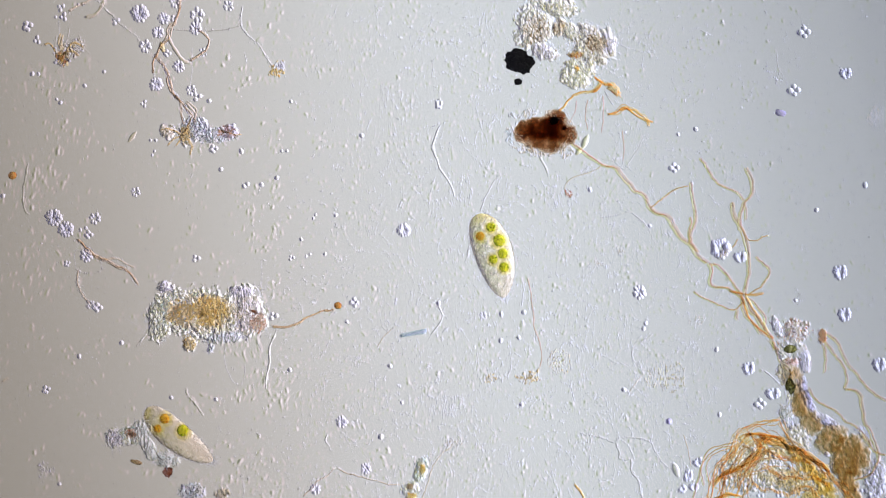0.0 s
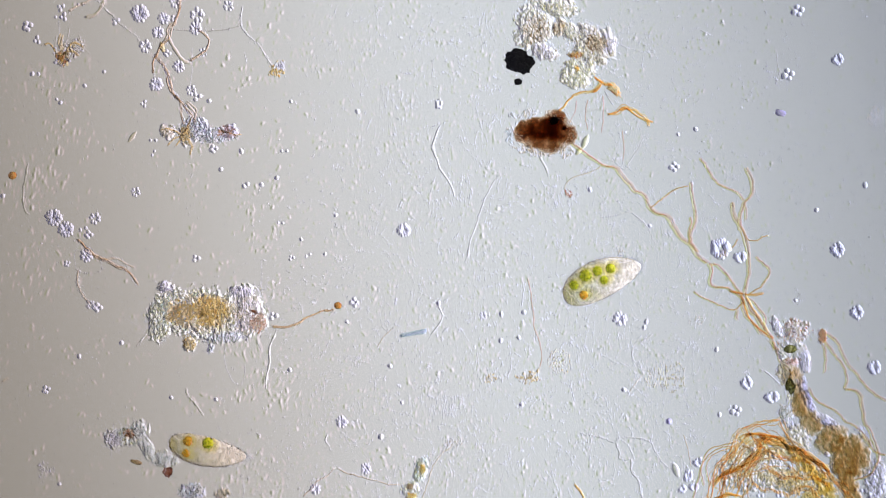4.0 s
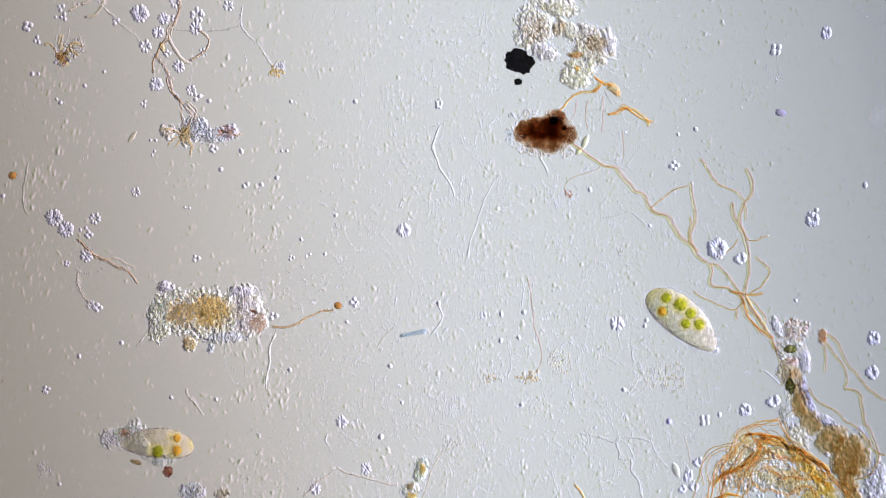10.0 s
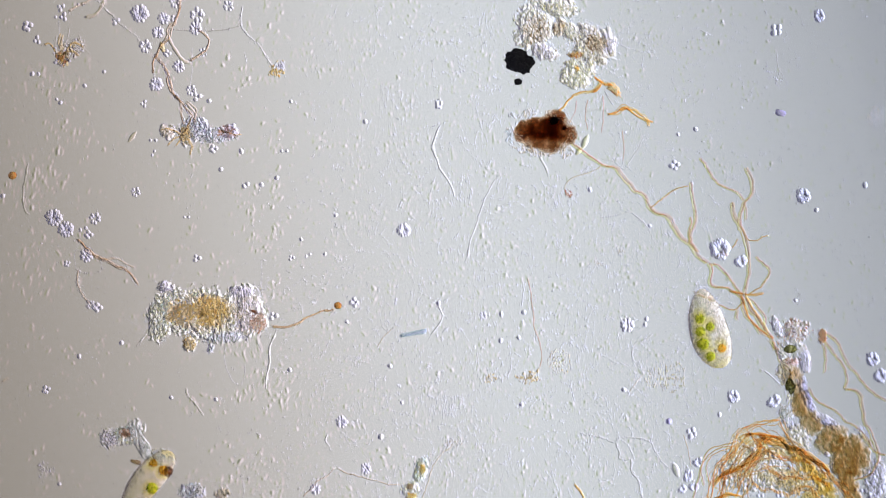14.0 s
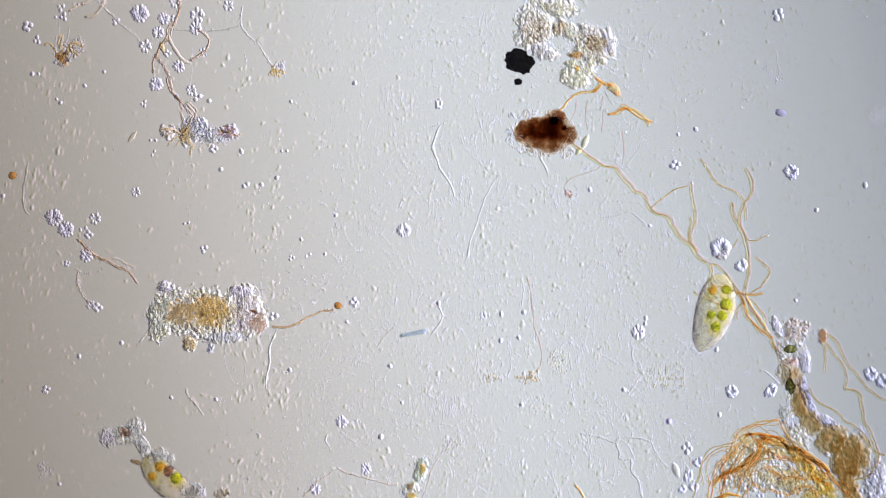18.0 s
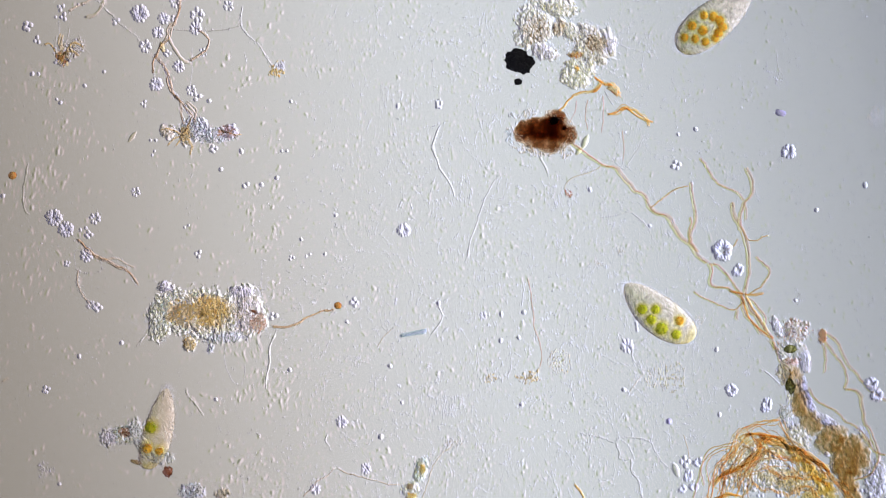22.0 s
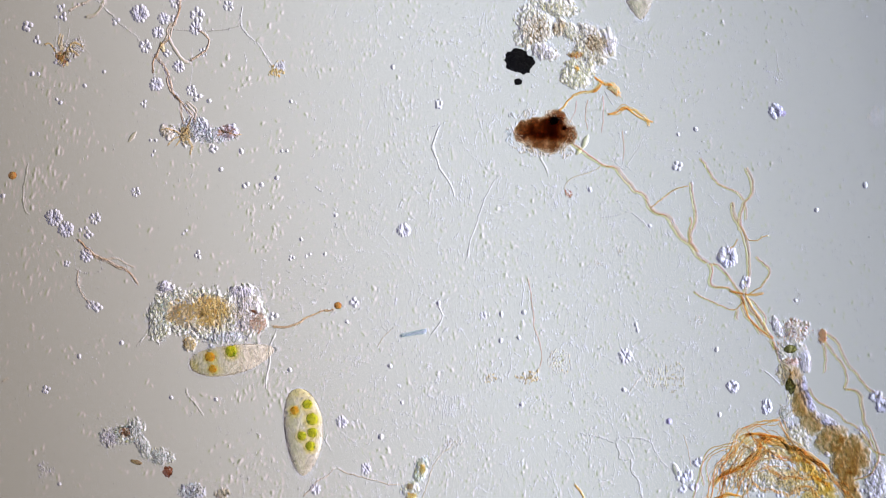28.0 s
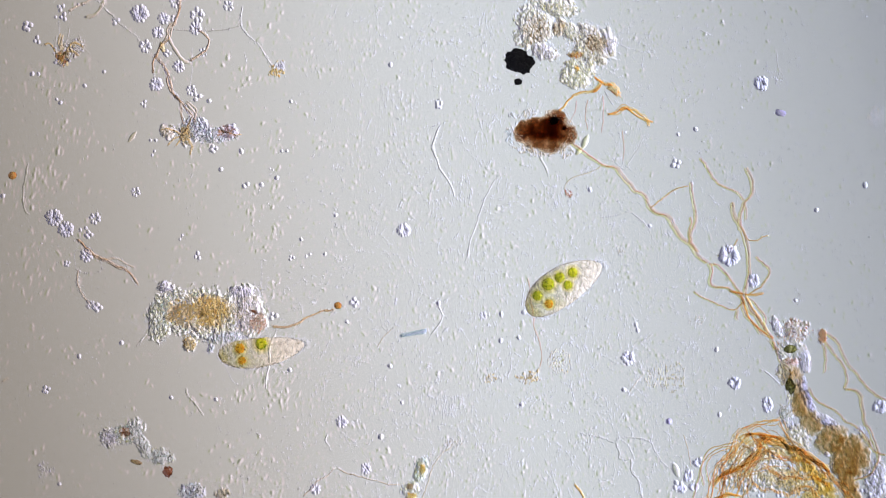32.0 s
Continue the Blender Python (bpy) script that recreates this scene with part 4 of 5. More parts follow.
lump("brown_rod", "small brown oblong grain by a floc", "debris", 241, 818, 11, 4, 15, 0.005, "bark", 39, 0.25, 0.1, 3)
lump("amber_flake", "small amber and green grain in a floc", "debris", 747, 830, 5, 8, 0, 0.014, "gold", 41, 0.25, 0.1, 3)
lump("brown_grain", "brown grain in a floc", "debris", 725, 862, 6, 5, 0, 0.014, "bark", 42, 0.25, 0.1, 3)
lump("amber_flake", "orange flake with a pink edge", "debris", 1086, 158, 13, 7, 42, 0.006, "ribbon", 43, 0.6, 0.3, 4)


# ---- filaments ----
def strand(name, label, pts, r, material, z=0.004, taper=0.6, knots=0.35, crust=0, crust_mat="pale", wander=1.5, fibres=1, girth=1.28, spread=1.3):
    """A thread along pts; one of several fibres has each of them as a part."""
    if name == "root" and fibres == 2:
        wander, crust = 2.6, int(crust * 0.45)
    line = smooth_line([S(u, v, z) for u, v in pts], max(0.003, r / 900))
    seed = pts[0][0] + pts[0][1]
    for p in line:
        w = Vector((noise.noise(p * 45 + Vector((seed, 0, 0))), noise.noise(p * 45 + Vector((0, seed, 9))), 0.8 * noise.noise(p * 30 + Vector((3, seed, 0)))))
        k = Vector((noise.noise(p * 120 + Vector((seed, 2, 0))), noise.noise(p * 120 + Vector((5, seed, 9))), 0))
        p += (w + 0.7 * k) * wander / 1000
    if fibres == 1:
        g = Geo()
        tube(g, line, r * 0.85 / 1000, 7, taper, knots, seed)
        ob = thing(name, label, "filament", "filaments", data=g.mesh(name, material))
    else:
        ob = thing(name, label, "filament", "filaments")
        # Side tubes on roots paint the optical fringes: yellow left, pink right.
        twin = name == "root" and fibres == 2
        for n in range(3 if twin else fibres):
            g = Geo()
            side = Vector(((-0.85, 0.85, 0.1)[n] * r, (-0.3, 0.3, 0)[n] * r, 0)) / 1000 if twin else Vector()
            k = r * (0.5 if twin else spread) / 1000
            off = [p + side + Vector((noise.noise(p * 26 + Vector((n * 7.1, seed, 0))), noise.noise(p * 26 + Vector((seed, n * 5.3, 4))), 0.6 * noise.noise(p * 20 + Vector((1, n * 3.7, seed))))) * k for p in line]
            thick = (0.72, 0.72, 0.3)[n] if twin else girth * (1 - 0.06 * n) / math.sqrt(fibres)
            tube(g, off, r * thick / 1000, 6, taper, knots, seed + n)
            part("fibre", g.mesh("fibre", ("straw_fringe", "rosy", "sinew")[n] if twin else material), ob)
    if crust:
        rng = random.Random(seed)
        g = Geo()
        for _ in range(crust):
            p = line[rng.randrange(len(line))]
            q = rng.uniform(0.0007, 0.0016)
            a = rng.uniform(0, 6.3)
            d = rng.uniform(0.3, 1.6) * r / 1000
            blob(g, (p.x + math.cos(a) * d, p.y + math.sin(a) * d, max(0.001, p.z + rng.uniform(-0.4, 0.8) * d)), (q * 1.4, q, q * 0.8), turn(0, 0, a), 1, 0.2, rng)
        tagged(part("crust", g.mesh("crust", crust_mat), ob, "grains stuck along the thread"), kind="stuff")
    return ob


STALK = "tan branching stalk of a colony"
strand("stalk", STALK, [(320, 0), (312, 30), (298, 62), (285, 80), (272, 105), (270, 130)], 2.7, "tan", 0.006, 0.9, 0.5, crust=110, wander=3.5, fibres=3, girth=1.2, spread=2.2)
strand("stalk", STALK, [(298, 66), (312, 90), (325, 108), (335, 108)], 4.4, "tube", 0.006, 0.9)
strand("stalk", STALK, [(335, 108), (352, 98), (364, 88), (370, 70), (355, 55), (345, 48)], 2.3, "tan", 0.005, crust=40, fibres=2, girth=1.3, spread=2.0)
strand("stalk", STALK, [(306, 52), (340, 53), (380, 54), (415, 50), (428, 40)], 1.4, "ghost", 0.004, crust=40, fibres=2, girth=1.3, spread=2.0)
strand("stalk", STALK, [(275, 98), (290, 118), (300, 140), (308, 165), (325, 185), (338, 205), (345, 222)], 2.6, "tan", 0.006, crust=190, crust_mat="cell", fibres=2, girth=1.3, spread=2.0)
strand("stalk", STALK, [(297, 135), (302, 160), (318, 180), (322, 205), (330, 235)], 1.9, "tan", 0.008, crust=80, fibres=2, girth=1.3, spread=2.0)
strand("stalk", STALK, [(330, 180), (345, 200), (340, 225)], 2.5, "tube", 0.01, fibres=2, girth=1.3, spread=2.0)
for pts, r in (([(338, 208), (328, 228), (320, 246), (312, 258)], 2.6), ([(330, 246), (312, 234), (294, 228), (284, 232)], 2.2), ([(332, 248), (338, 260), (336, 276)], 2.8), ([(326, 238), (306, 246), (296, 258)], 1.8), ([(388, 232), (404, 236), (420, 240), (428, 238)], 2.0)):
    strand("filament", "soft amber and pink thread at a floc", pts, r * 0.7, "clear_root", 0.010, 0.7, crust=40, crust_mat="ochre", fibres=2, spread=1.8)
strand("filament", "pale thin thread set with small grains", [(170, 0), (190, 20), (207, 38), (222, 50), (240, 62), (250, 78)], 1.8, "ghost", 0.004, crust=70)
strand("filament", "pale blurred tan thread near a floc", [(150, 30), (165, 28), (178, 14), (185, 0)], 4.6, "tube", 0.006, 0.9)
strand("filament", "pale blurred tan thread near a floc", [(120, 20), (140, 10), (160, 0)], 2.9, "tan", 0.006, 0.9, crust=20)
strand("filament", "pale knotted thread ending in a tuft", [(430, 12), (425, 35), (432, 55), (455, 78), (470, 100), (486, 122)], 1.7, "pale", 0.004, crust=70)
strand("filament", "thin thread with swollen tip", [(136, 424), (155, 440), (178, 458), (205, 470), (228, 482), (242, 504)], 2.6, "tan", 0.005, 0.9, crust=70, crust_mat="cell", fibres=3, wander=2.5, spread=2.0)
strand("filament", "thin tan thread beside a colony", [(150, 442), (175, 458), (205, 458), (225, 468), (238, 474)], 2.8, "tan", 0.006, crust=60)
strand("filament", "curved thread crusted with grains", [(137, 478), (138, 505), (148, 525), (162, 540)], 2.3, "tan", 0.005, crust=80)
strand("filament", "fine curved clear hair among cells", [(137, 480), (160, 485), (180, 478), (178, 466)], 0.9, "hair", 0.004, crust=20)
strand("filament", "fine curved clear hair among cells", [(135, 476), (132, 450), (140, 430)], 0.8, "hair", 0.004)
strand("filament", "pale thick blurred hair on the glass", [(50, 290), (45, 315), (41, 345), (44, 372), (52, 380)], 2.6, "ghost", 0.004, 0.8)
strand("filament", "brown thread running to a red alga", [(482, 578), (510, 578), (530, 570), (548, 560), (570, 552), (592, 547)], 2.7, "sinew", 0.006, 0.6, 0.5, crust=80, crust_mat="ochre", wander=2.2)
strand("filament", "pale knotted thread under a floc", [(487, 590), (478, 615), (477, 640), (472, 665), (470, 690)], 3.0, "pale", 0.005, 0.5, 0.6)
strand("filament", "pale short worm-like thread on glass", [(330, 686), (332, 700), (345, 715), (356, 730), (360, 737)], 2.6, "ghost", 0.004, 0.9)
strand("hair", "fine clear hair looped on the glass", [(397, 600), (398, 640), (410, 672), (425, 682), (433, 665), (432, 645)], 0.8, "hair", 0.002, 1, 0)
for pts in ([(458, 535), (463, 500), (462, 462)], [(465, 545), (490, 520), (520, 505), (545, 485)], [(500, 555), (525, 548), (540, 540)], [(535, 560), (533, 543), (515, 533)], [(480, 578), (500, 588), (522, 592)],
            [(460, 530), (470, 505), (478, 488)], [(300, 500), (312, 475), (332, 455)], [(258, 590), (240, 575), (218, 562)], [(255, 592), (225, 589), (200, 590)], [(453, 602), (460, 615), (465, 625)]):
    strand("hair", "fine straight clear hair at a floc", pts, 0.8, "hair", 0.006, 0.7, 0, wander=0.5)
for pts in ([(255, 598), (247, 606), (241, 614)], [(260, 592), (252, 600), (247, 612)]):
    strand("needle", "clear glassy needle beside a floc", pts, 1.6, "pale", 0.004, 0.9, 0, wander=0)
strand("hair", "long fine hair from a red-brown grain", [(305, 843), (340, 848), (375, 853), (400, 860), (415, 880)], 0.8, "hair", 0.003, 1, 0)
strand("hair", "fine clear hair on the glass", [(425, 840), (432, 860), (430, 885)], 0.8, "hair", 0.003, 1, 0)
strand("hair", "long fine hair by a colony", [(340, 85), (341, 110), (338, 140), (335, 165)], 0.8, "hair", 0.003, 1, 0)
strand("hair", "fine clear hair from small cells", [(258, 188), (280, 198), (308, 206)], 0.7, "hair", 0.003, 1, 0)
strand("hair", "fine clear hair from small cells", [(104, 36), (105, 55), (106, 70)], 0.7, "hair", 0.003, 1, 0)
strand("filament", "pale pink wavy thread on the glass", [(776, 224), (768, 250), (766, 268), (775, 285), (783, 305), (797, 328), (804, 348)], 2.2, "pale", 0.004, 0.7, crust=40, wander=2.2)
strand("filament", "long thin pale thread set with specks", [(886, 306), (868, 332), (856, 358), (846, 388), (835, 420), (828, 445), (824, 465)], 1.1, "ghost", 0.003, 1, 0.5, crust=50)
strand("filament", "pale thread beside a blue alga", [(775, 532), (778, 545), (783, 558), (779, 572), (770, 583), (762, 592)], 2.0, "pale", 0.004, 0.7)
strand("filament", "thin forked thread beside a diatom", [(668, 614), (680, 595), (690, 586), (702, 577)], 1.3, "thread", 0.003, crust=16)
strand("filament", "thin forked thread beside a diatom", [(675, 575), (682, 585), (690, 588)], 1.3, "ghost", 0.003)
strand("filament", "pale pink ribbon-like thread on the glass", [(935, 492), (940, 520), (943, 552), (946, 580), (954, 600), (958, 625), (957, 650)], 1.9, "rosy", 0.004, 0.8)
strand("filament", "brown thread crusted with ochre grains", [(955, 652), (945, 664), (930, 672), (914, 668)], 1.8, "thread", 0.004, crust=40, crust_mat="ochre")
strand("filament", "pale crooked thread with an ochre tip", [(906, 645), (900, 662), (890, 674), (876, 668), (862, 672)], 1.4, "ghost", 0.003, crust=30)
strand("filament", "pale pink bow-shaped thread over a patch", [(1155, 592), (1140, 602), (1125, 608), (1119, 625), (1124, 642), (1140, 655), (1155, 660), (1160, 672)], 1.5, "ghost", 0.004, 0.8)
strand("filament", "thin pale thread lying on the glass", [(1140, 660), (1125, 678), (1113, 695)], 1.2, "thread", 0.003, crust=26)
strand("filament", "thin thread beside a green floc", [(800, 790), (785, 800), (770, 820), (760, 845), (750, 875), (745, 890)], 1.8, "thread", 0.004, crust=40)
strand("filament", "thin thread beside a green floc", [(786, 798), (768, 815), (757, 840), (748, 870)], 1.2, "ghost", 0.006)
strand("filament", "fine pale bent thread on the glass", [(580, 768), (576, 780), (582, 790), (586, 799)], 2.4, "pale", 0.003, wander=1.0)
strand("filament", "thin pale branching thread on the glass", [(1026, 766), (1040, 770), (1062, 774), (1082, 781), (1097, 776), (1122, 775), (1152, 781), (1159, 797), (1167, 810), (1177, 821), (1192, 832)], 1.7, "ghost", 0.003, crust=90, wander=2.2)
strand("filament", "thin pale branching thread on the glass", [(1090, 782), (1096, 800), (1097, 812), (1117, 815), (1118, 834), (1129, 852), (1133, 868), (1139, 886)], 2.0, "ghost", 0.003, 0.9, crust=50, wander=2.2)
strand("filament", "thin pale branching thread on the glass", [(1100, 778), (1110, 788), (1119, 802), (1121, 812)], 1.2, "ghost", 0.003, crust=20)
strand("filament", "fine tan thread joining small colonies", [(537, 880), (550, 866), (562, 853), (580, 842), (592, 830)], 1.6, "tan", 0.003, crust=40, wander=2.2)
strand("filament", "fine tan thread joining small colonies", [(599, 829), (612, 836), (622, 839), (645, 846), (667, 852), (690, 858), (710, 857)], 1.4, "tan", 0.003, crust=60, wander=2.2)
strand("filament", "short amber and pink thread on the glass", [(1018, 857), (1026, 870), (1036, 888)], 2.6, "clear_root", 0.006, 0.9, 0.5, crust=16, crust_mat="ochre", fibres=3)
strand("filament", "thin pale thread lying on the glass", [(1210, 770), (1218, 800), (1222, 825)], 1.4, "pink", 0.003)
strand("filament", "thin branching thread set with specks", [(1062, 385), (1090, 382), (1115, 376), (1135, 390), (1148, 405), (1160, 430)], 1.2, "ghost", 0.003, crust=50)
strand("filament", "fine pale thread on the glass", [(1098, 372), (1104, 355), (1108, 338)], 1.0, "ghost", 0.003)
strand("filament", "long curved fine fibre from a floc", [(1010, 28), (1045, 38), (1070, 58), (1095, 78), (1120, 88), (1138, 92)], 0.9, "hair", 0.006, 0.8, 0)
AMB = "amber ribbon of soft ragged plant matter"
strand("filament", "amber thread from a dark clump", [(988, 198), (997, 188), (1011, 173), (1029, 162), (1054, 159), (1065, 144)], 2.4, "ribbon", 0.006, 0.9, crust=14, crust_mat="ochre", fibres=3, wander=3, girth=0.95, spread=1.9)
strand("filament", AMB, [(1052, 136), (1062, 142), (1072, 147), (1082, 150)], 3.2, "ribbon", 0.008, 0.9, crust=20, crust_mat="amber", fibres=4, wander=3, girth=0.95, spread=1.9)
strand("filament", AMB, [(1046, 166), (1056, 160), (1066, 148)], 2.4, "ribbon", 0.008, 0.9, fibres=3)
strand("filament", AMB, [(1076, 203), (1094, 196), (1105, 190), (1123, 196), (1141, 209), (1148, 224)], 3.2, "ribbon", 0.006, 0.8, crust=26, crust_mat="ochre", fibres=5, wander=3, girth=0.95, spread=1.9)
strand("filament", AMB, [(1096, 194), (1112, 192), (1122, 203), (1144, 213), (1156, 216)], 2.4, "ribbon", 0.008, 0.6, fibres=3)
strand("filament", "faint pale fibre between ribbons", [(1069, 158), (1076, 172), (1084, 186)], 1.4, "ghost", 0.006, 0.8, fibres=3)
for pts in ([(1066, 168), (1068, 200), (1064, 235)], [(1040, 175), (1036, 205), (1040, 230)], [(1020, 178), (1018, 200), (1008, 218)], [(1102, 232), (1104, 262), (1102, 285)]):
    strand("filament", "faint clear upright fibre in the water", pts, 1.6, "rosy", 0.02, 0.7, 0.3)
strand("filament", "pale blurred thread near amber ribbons", [(1035, 200), (1050, 194), (1075, 196)], 2.0, "ghost", 0.004)
strand("filament", "clear tube-like thread below a dark clump", [(954, 274), (962, 290), (970, 308)], 3.0, "ghost", 0.005, 0.9)
for pts, r in (([(104, 100), (108, 88), (104, 74), (110, 60)], 2.6), ([(112, 98), (122, 84), (132, 78), (146, 84)], 2.4), ([(106, 108), (114, 96), (128, 92), (140, 100)], 2.2), ([(98, 92), (92, 80), (84, 76), (76, 80)], 1.6)):
    strand("filament", "soft amber thread in a loose floc", pts, r, "clear_root", 0.006, 0.8, crust=24, crust_mat="ochre", fibres=2, spread=2.0)
for pts in ([(100, 62), (98, 85), (106, 104)], [(122, 50), (120, 75), (128, 92)], [(150, 70), (140, 88), (124, 100)], [(96, 128), (106, 120), (112, 112)], [(140, 60), (146, 82), (160, 98)]):
    strand("hair", "soft pale hair in a loose floc", pts, 1.8, "ghost", 0.006, 0.7, 0.3)
for pts in ([(1374, 92), (1378, 120), (1386, 135)], [(1380, 125), (1376, 142), (1374, 152)]):
    strand("hair", "faint clear hair on the glass", pts, 1.2, "ghost", 0.003, 0.7, 0.3)
strand("needle", "tiny dark-edged needle on the glass", [(2, 677), (9, 672), (16, 668)], 1.8, "tan", 0.003, 0.9, 0)
for pts in ([(432, 92), (434, 102), (437, 114)], [(655, 212), (652, 222), (649, 231)], [(1010, 678), (1013, 695), (1017, 712)], [(1072, 556), (1080, 562), (1088, 568)], [(456, 345), (459, 335), (463, 325)], [(1240, 54), (1250, 58), (1258, 62)],
            [(386, 752), (389, 759), (391, 766)], [(775, 98), (769, 104), (764, 110)], [(1128, 600), (1133, 596), (1137, 591)], [(560, 205), (557, 212), (556, 222)], [(930, 500), (926, 520), (923, 545)], [(1040, 535), (1048, 545), (1054, 556)]):
    strand("needle", "short fine clear needle on the glass", pts, 1.0, "hair", 0.002, 0.9, 0, wander=0.4)
strand("filament", "thin tan thread below a dark clump", [(1068, 292), (1045, 305), (1015, 315), (1000, 330), (1002, 350)], 1.6, "thread", 0.004, 0.8, crust=20)
strand("filament", "pale bent thread by the roots", [(1064, 282), (1085, 285), (1105, 300), (1112, 290), (1125, 270), (1138, 245)], 1.4, "ghost", 0.004, 0.8)
ROOT = "tan root-like branching filament with painted yellow and pink colour fringes"
for pts, r, crust in (
        ([(1010, 252), (1030, 268), (1048, 280), (1062, 289), (1076, 297), (1090, 299), (1100, 312), (1114, 326), (1122, 338), (1138, 346), (1146, 362)], 2.9, 50),
        ([(1146, 362), (1155, 372), (1166, 380), (1183, 386), (1193, 402), (1201, 418), (1213, 428), (1228, 440), (1238, 456), (1254, 465)], 3.3, 50),
        ([(1254, 465), (1258, 482), (1256, 497), (1263, 506), (1276, 508), (1291, 512), (1306, 523), (1316, 531)], 2.8, 40),
        ([(1258, 466), (1272, 472), (1286, 488), (1300, 505), (1314, 526)], 2.4, 30),
        ([(1150, 368), (1165, 358), (1185, 342), (1200, 332), (1219, 328)], 1.7, 26),
        ([(1223, 322), (1226, 345), (1229, 370), (1230, 392), (1222, 412), (1226, 430)], 2.4, 26),
        ([(1220, 384), (1222, 396), (1217, 412), (1222, 428), (1234, 446)], 2.0, 16),
        ([(1238, 280), (1252, 300), (1262, 316), (1276, 328), (1298, 337), (1310, 347), (1317, 357)], 1.9, 60),
        ([(1321, 296), (1327, 315), (1330, 335), (1325, 350), (1316, 360), (1310, 378), (1308, 398)], 2.6, 40),
        ([(1293, 358), (1297, 376), (1305, 395), (1312, 408), (1318, 425), (1323, 442), (1325, 462), (1324, 484), (1322, 502), (1318, 522)], 3.0, 60),
        ([(1317, 360), (1321, 376), (1321, 390)], 1.8, 10),
        ([(1308, 398), (1316, 412), (1326, 424), (1340, 424), (1358, 416)], 1.5, 40),
        ([(1336, 455), (1352, 469), (1362, 478), (1358, 491), (1350, 505), (1339, 514), (1324, 519)], 2.0, 30),
        ([(1226, 516), (1246, 528), (1262, 535), (1276, 542), (1300, 548), (1310, 540), (1317, 530)], 1.7, 50),
        ([(1268, 454), (1284, 450), (1296, 440), (1306, 424)], 1.5, 20),
        ([(1318, 530), (1328, 550), (1342, 566), (1352, 582), (1364, 598), (1372, 622)], 3.0, 50),
        ([(1312, 526), (1314, 545), (1320, 562), (1336, 577), (1346, 592)], 2.2, 30),
        ([(1322, 528), (1336, 540), (1350, 556), (1356, 574)], 2.0, 26)):
    strand("root", ROOT, pts, r, "pink", 0.008, 0.95, crust=crust, crust_mat="lime", fibres=2)
strand("root", "short orange root-like crossing filament", [(1290, 516), (1315, 520), (1335, 523), (1352, 520)], 2.6, "ribbon", 0.010, 0.6, fibres=3)
strand("root", "ochre root-like filament crusted with grains", [(1312, 522), (1318, 545), (1330, 570), (1348, 588), (1368, 598)], 2.2, "ribbon", 0.010, 1, crust=70, crust_mat="ochre", fibres=4, girth=1.0, spread=2.4)
strand("root", "ochre root-like filament crusted with grains", [(1318, 522), (1328, 542), (1345, 565), (1360, 592)], 2.8, "clear_root", 0.012, 1, crust=50, crust_mat="lilac", fibres=3, spread=1.7)
strand("root", ROOT, [(1456, 588), (1478, 600), (1490, 625), (1502, 645), (1518, 665), (1540, 690), (1570, 712)], 2.2, "pink", 0.008, 0.9, crust=94, crust_mat="lime", fibres=2, girth=1.35, spread=1.9)
strand("root", ROOT, [(1458, 600), (1474, 625), (1492, 645), (1497, 668), (1496, 690)], 2.2, "pink", 0.008, 0.9, crust=56, crust_mat="lime", fibres=2, girth=1.35, spread=1.9)
strand("root", ROOT, [(1496, 688), (1520, 698), (1526, 725), (1535, 755), (1550, 790), (1556, 815), (1535, 845), (1512, 850)], 2.6, "pink", 0.012, 0.9, crust=114, crust_mat="lime", fibres=2, girth=1.35, spread=1.9)
strand("root", ROOT, [(1430, 685), (1442, 705), (1455, 716), (1480, 728), (1500, 748), (1525, 765), (1545, 795), (1568, 805)], 1.8, "pale", 0.04, 0.9, crust=103, crust_mat="lime", fibres=2, girth=1.35, spread=1.9)
strand("root", ROOT, [(1306, 548), (1303, 557), (1305, 568)], 2.4, "pink", 0.006, crust=11, crust_mat="lime", fibres=2)
strand("root", "short dark thread at the stalk", [(1357, 602), (1364, 610), (1372, 619)], 1.4, "thread", 0.006)
strand("root", ROOT, [(1455, 610), (1462, 640), (1458, 660)], 2.2, "ghost", 0.008, crust=28, crust_mat="lime", fibres=2, girth=1.35, spread=1.9)
strand("root", ROOT, [(1368, 604), (1380, 640), (1395, 655)], 1.6, "clear_root", 0.02, crust=32, crust_mat="lime", fibres=2, girth=1.35, spread=1.9)
strand("hair", "stiff clear hair by the stalk", [(1352, 655), (1372, 672), (1385, 688)], 2.0, "hair", 0.03, 0.5, 0)
ORA = "orange fibrous root of decaying plant"
for pts, r in (([(1382, 744), (1345, 750), (1318, 763), (1300, 782), (1292, 800), (1270, 832), (1260, 860), (1256, 890)], 4.4), ([(1320, 760), (1335, 780), (1365, 803), (1400, 812), (1440, 818), (1470, 840), (1492, 868), (1505, 890)], 3.8),
               ([(1322, 772), (1300, 798), (1280, 822), (1277, 855), (1276, 890)], 3.6), ([(1340, 783), (1372, 776), (1400, 792), (1425, 815)], 3.2), ([(1278, 843), (1310, 832), (1335, 815), (1352, 795)], 3.0),
               ([(1350, 822), (1378, 842), (1410, 846), (1440, 846), (1470, 858)], 3.2), ([(1330, 858), (1360, 868), (1395, 874)], 2.2)):
    strand("root", ORA, pts, r, "orange", 0.022 + 0.004 * (r % 1), 0.9, 0.6, crust=60, crust_mat="amber", wander=4, fibres=6, girth=0.66, spread=3.2)
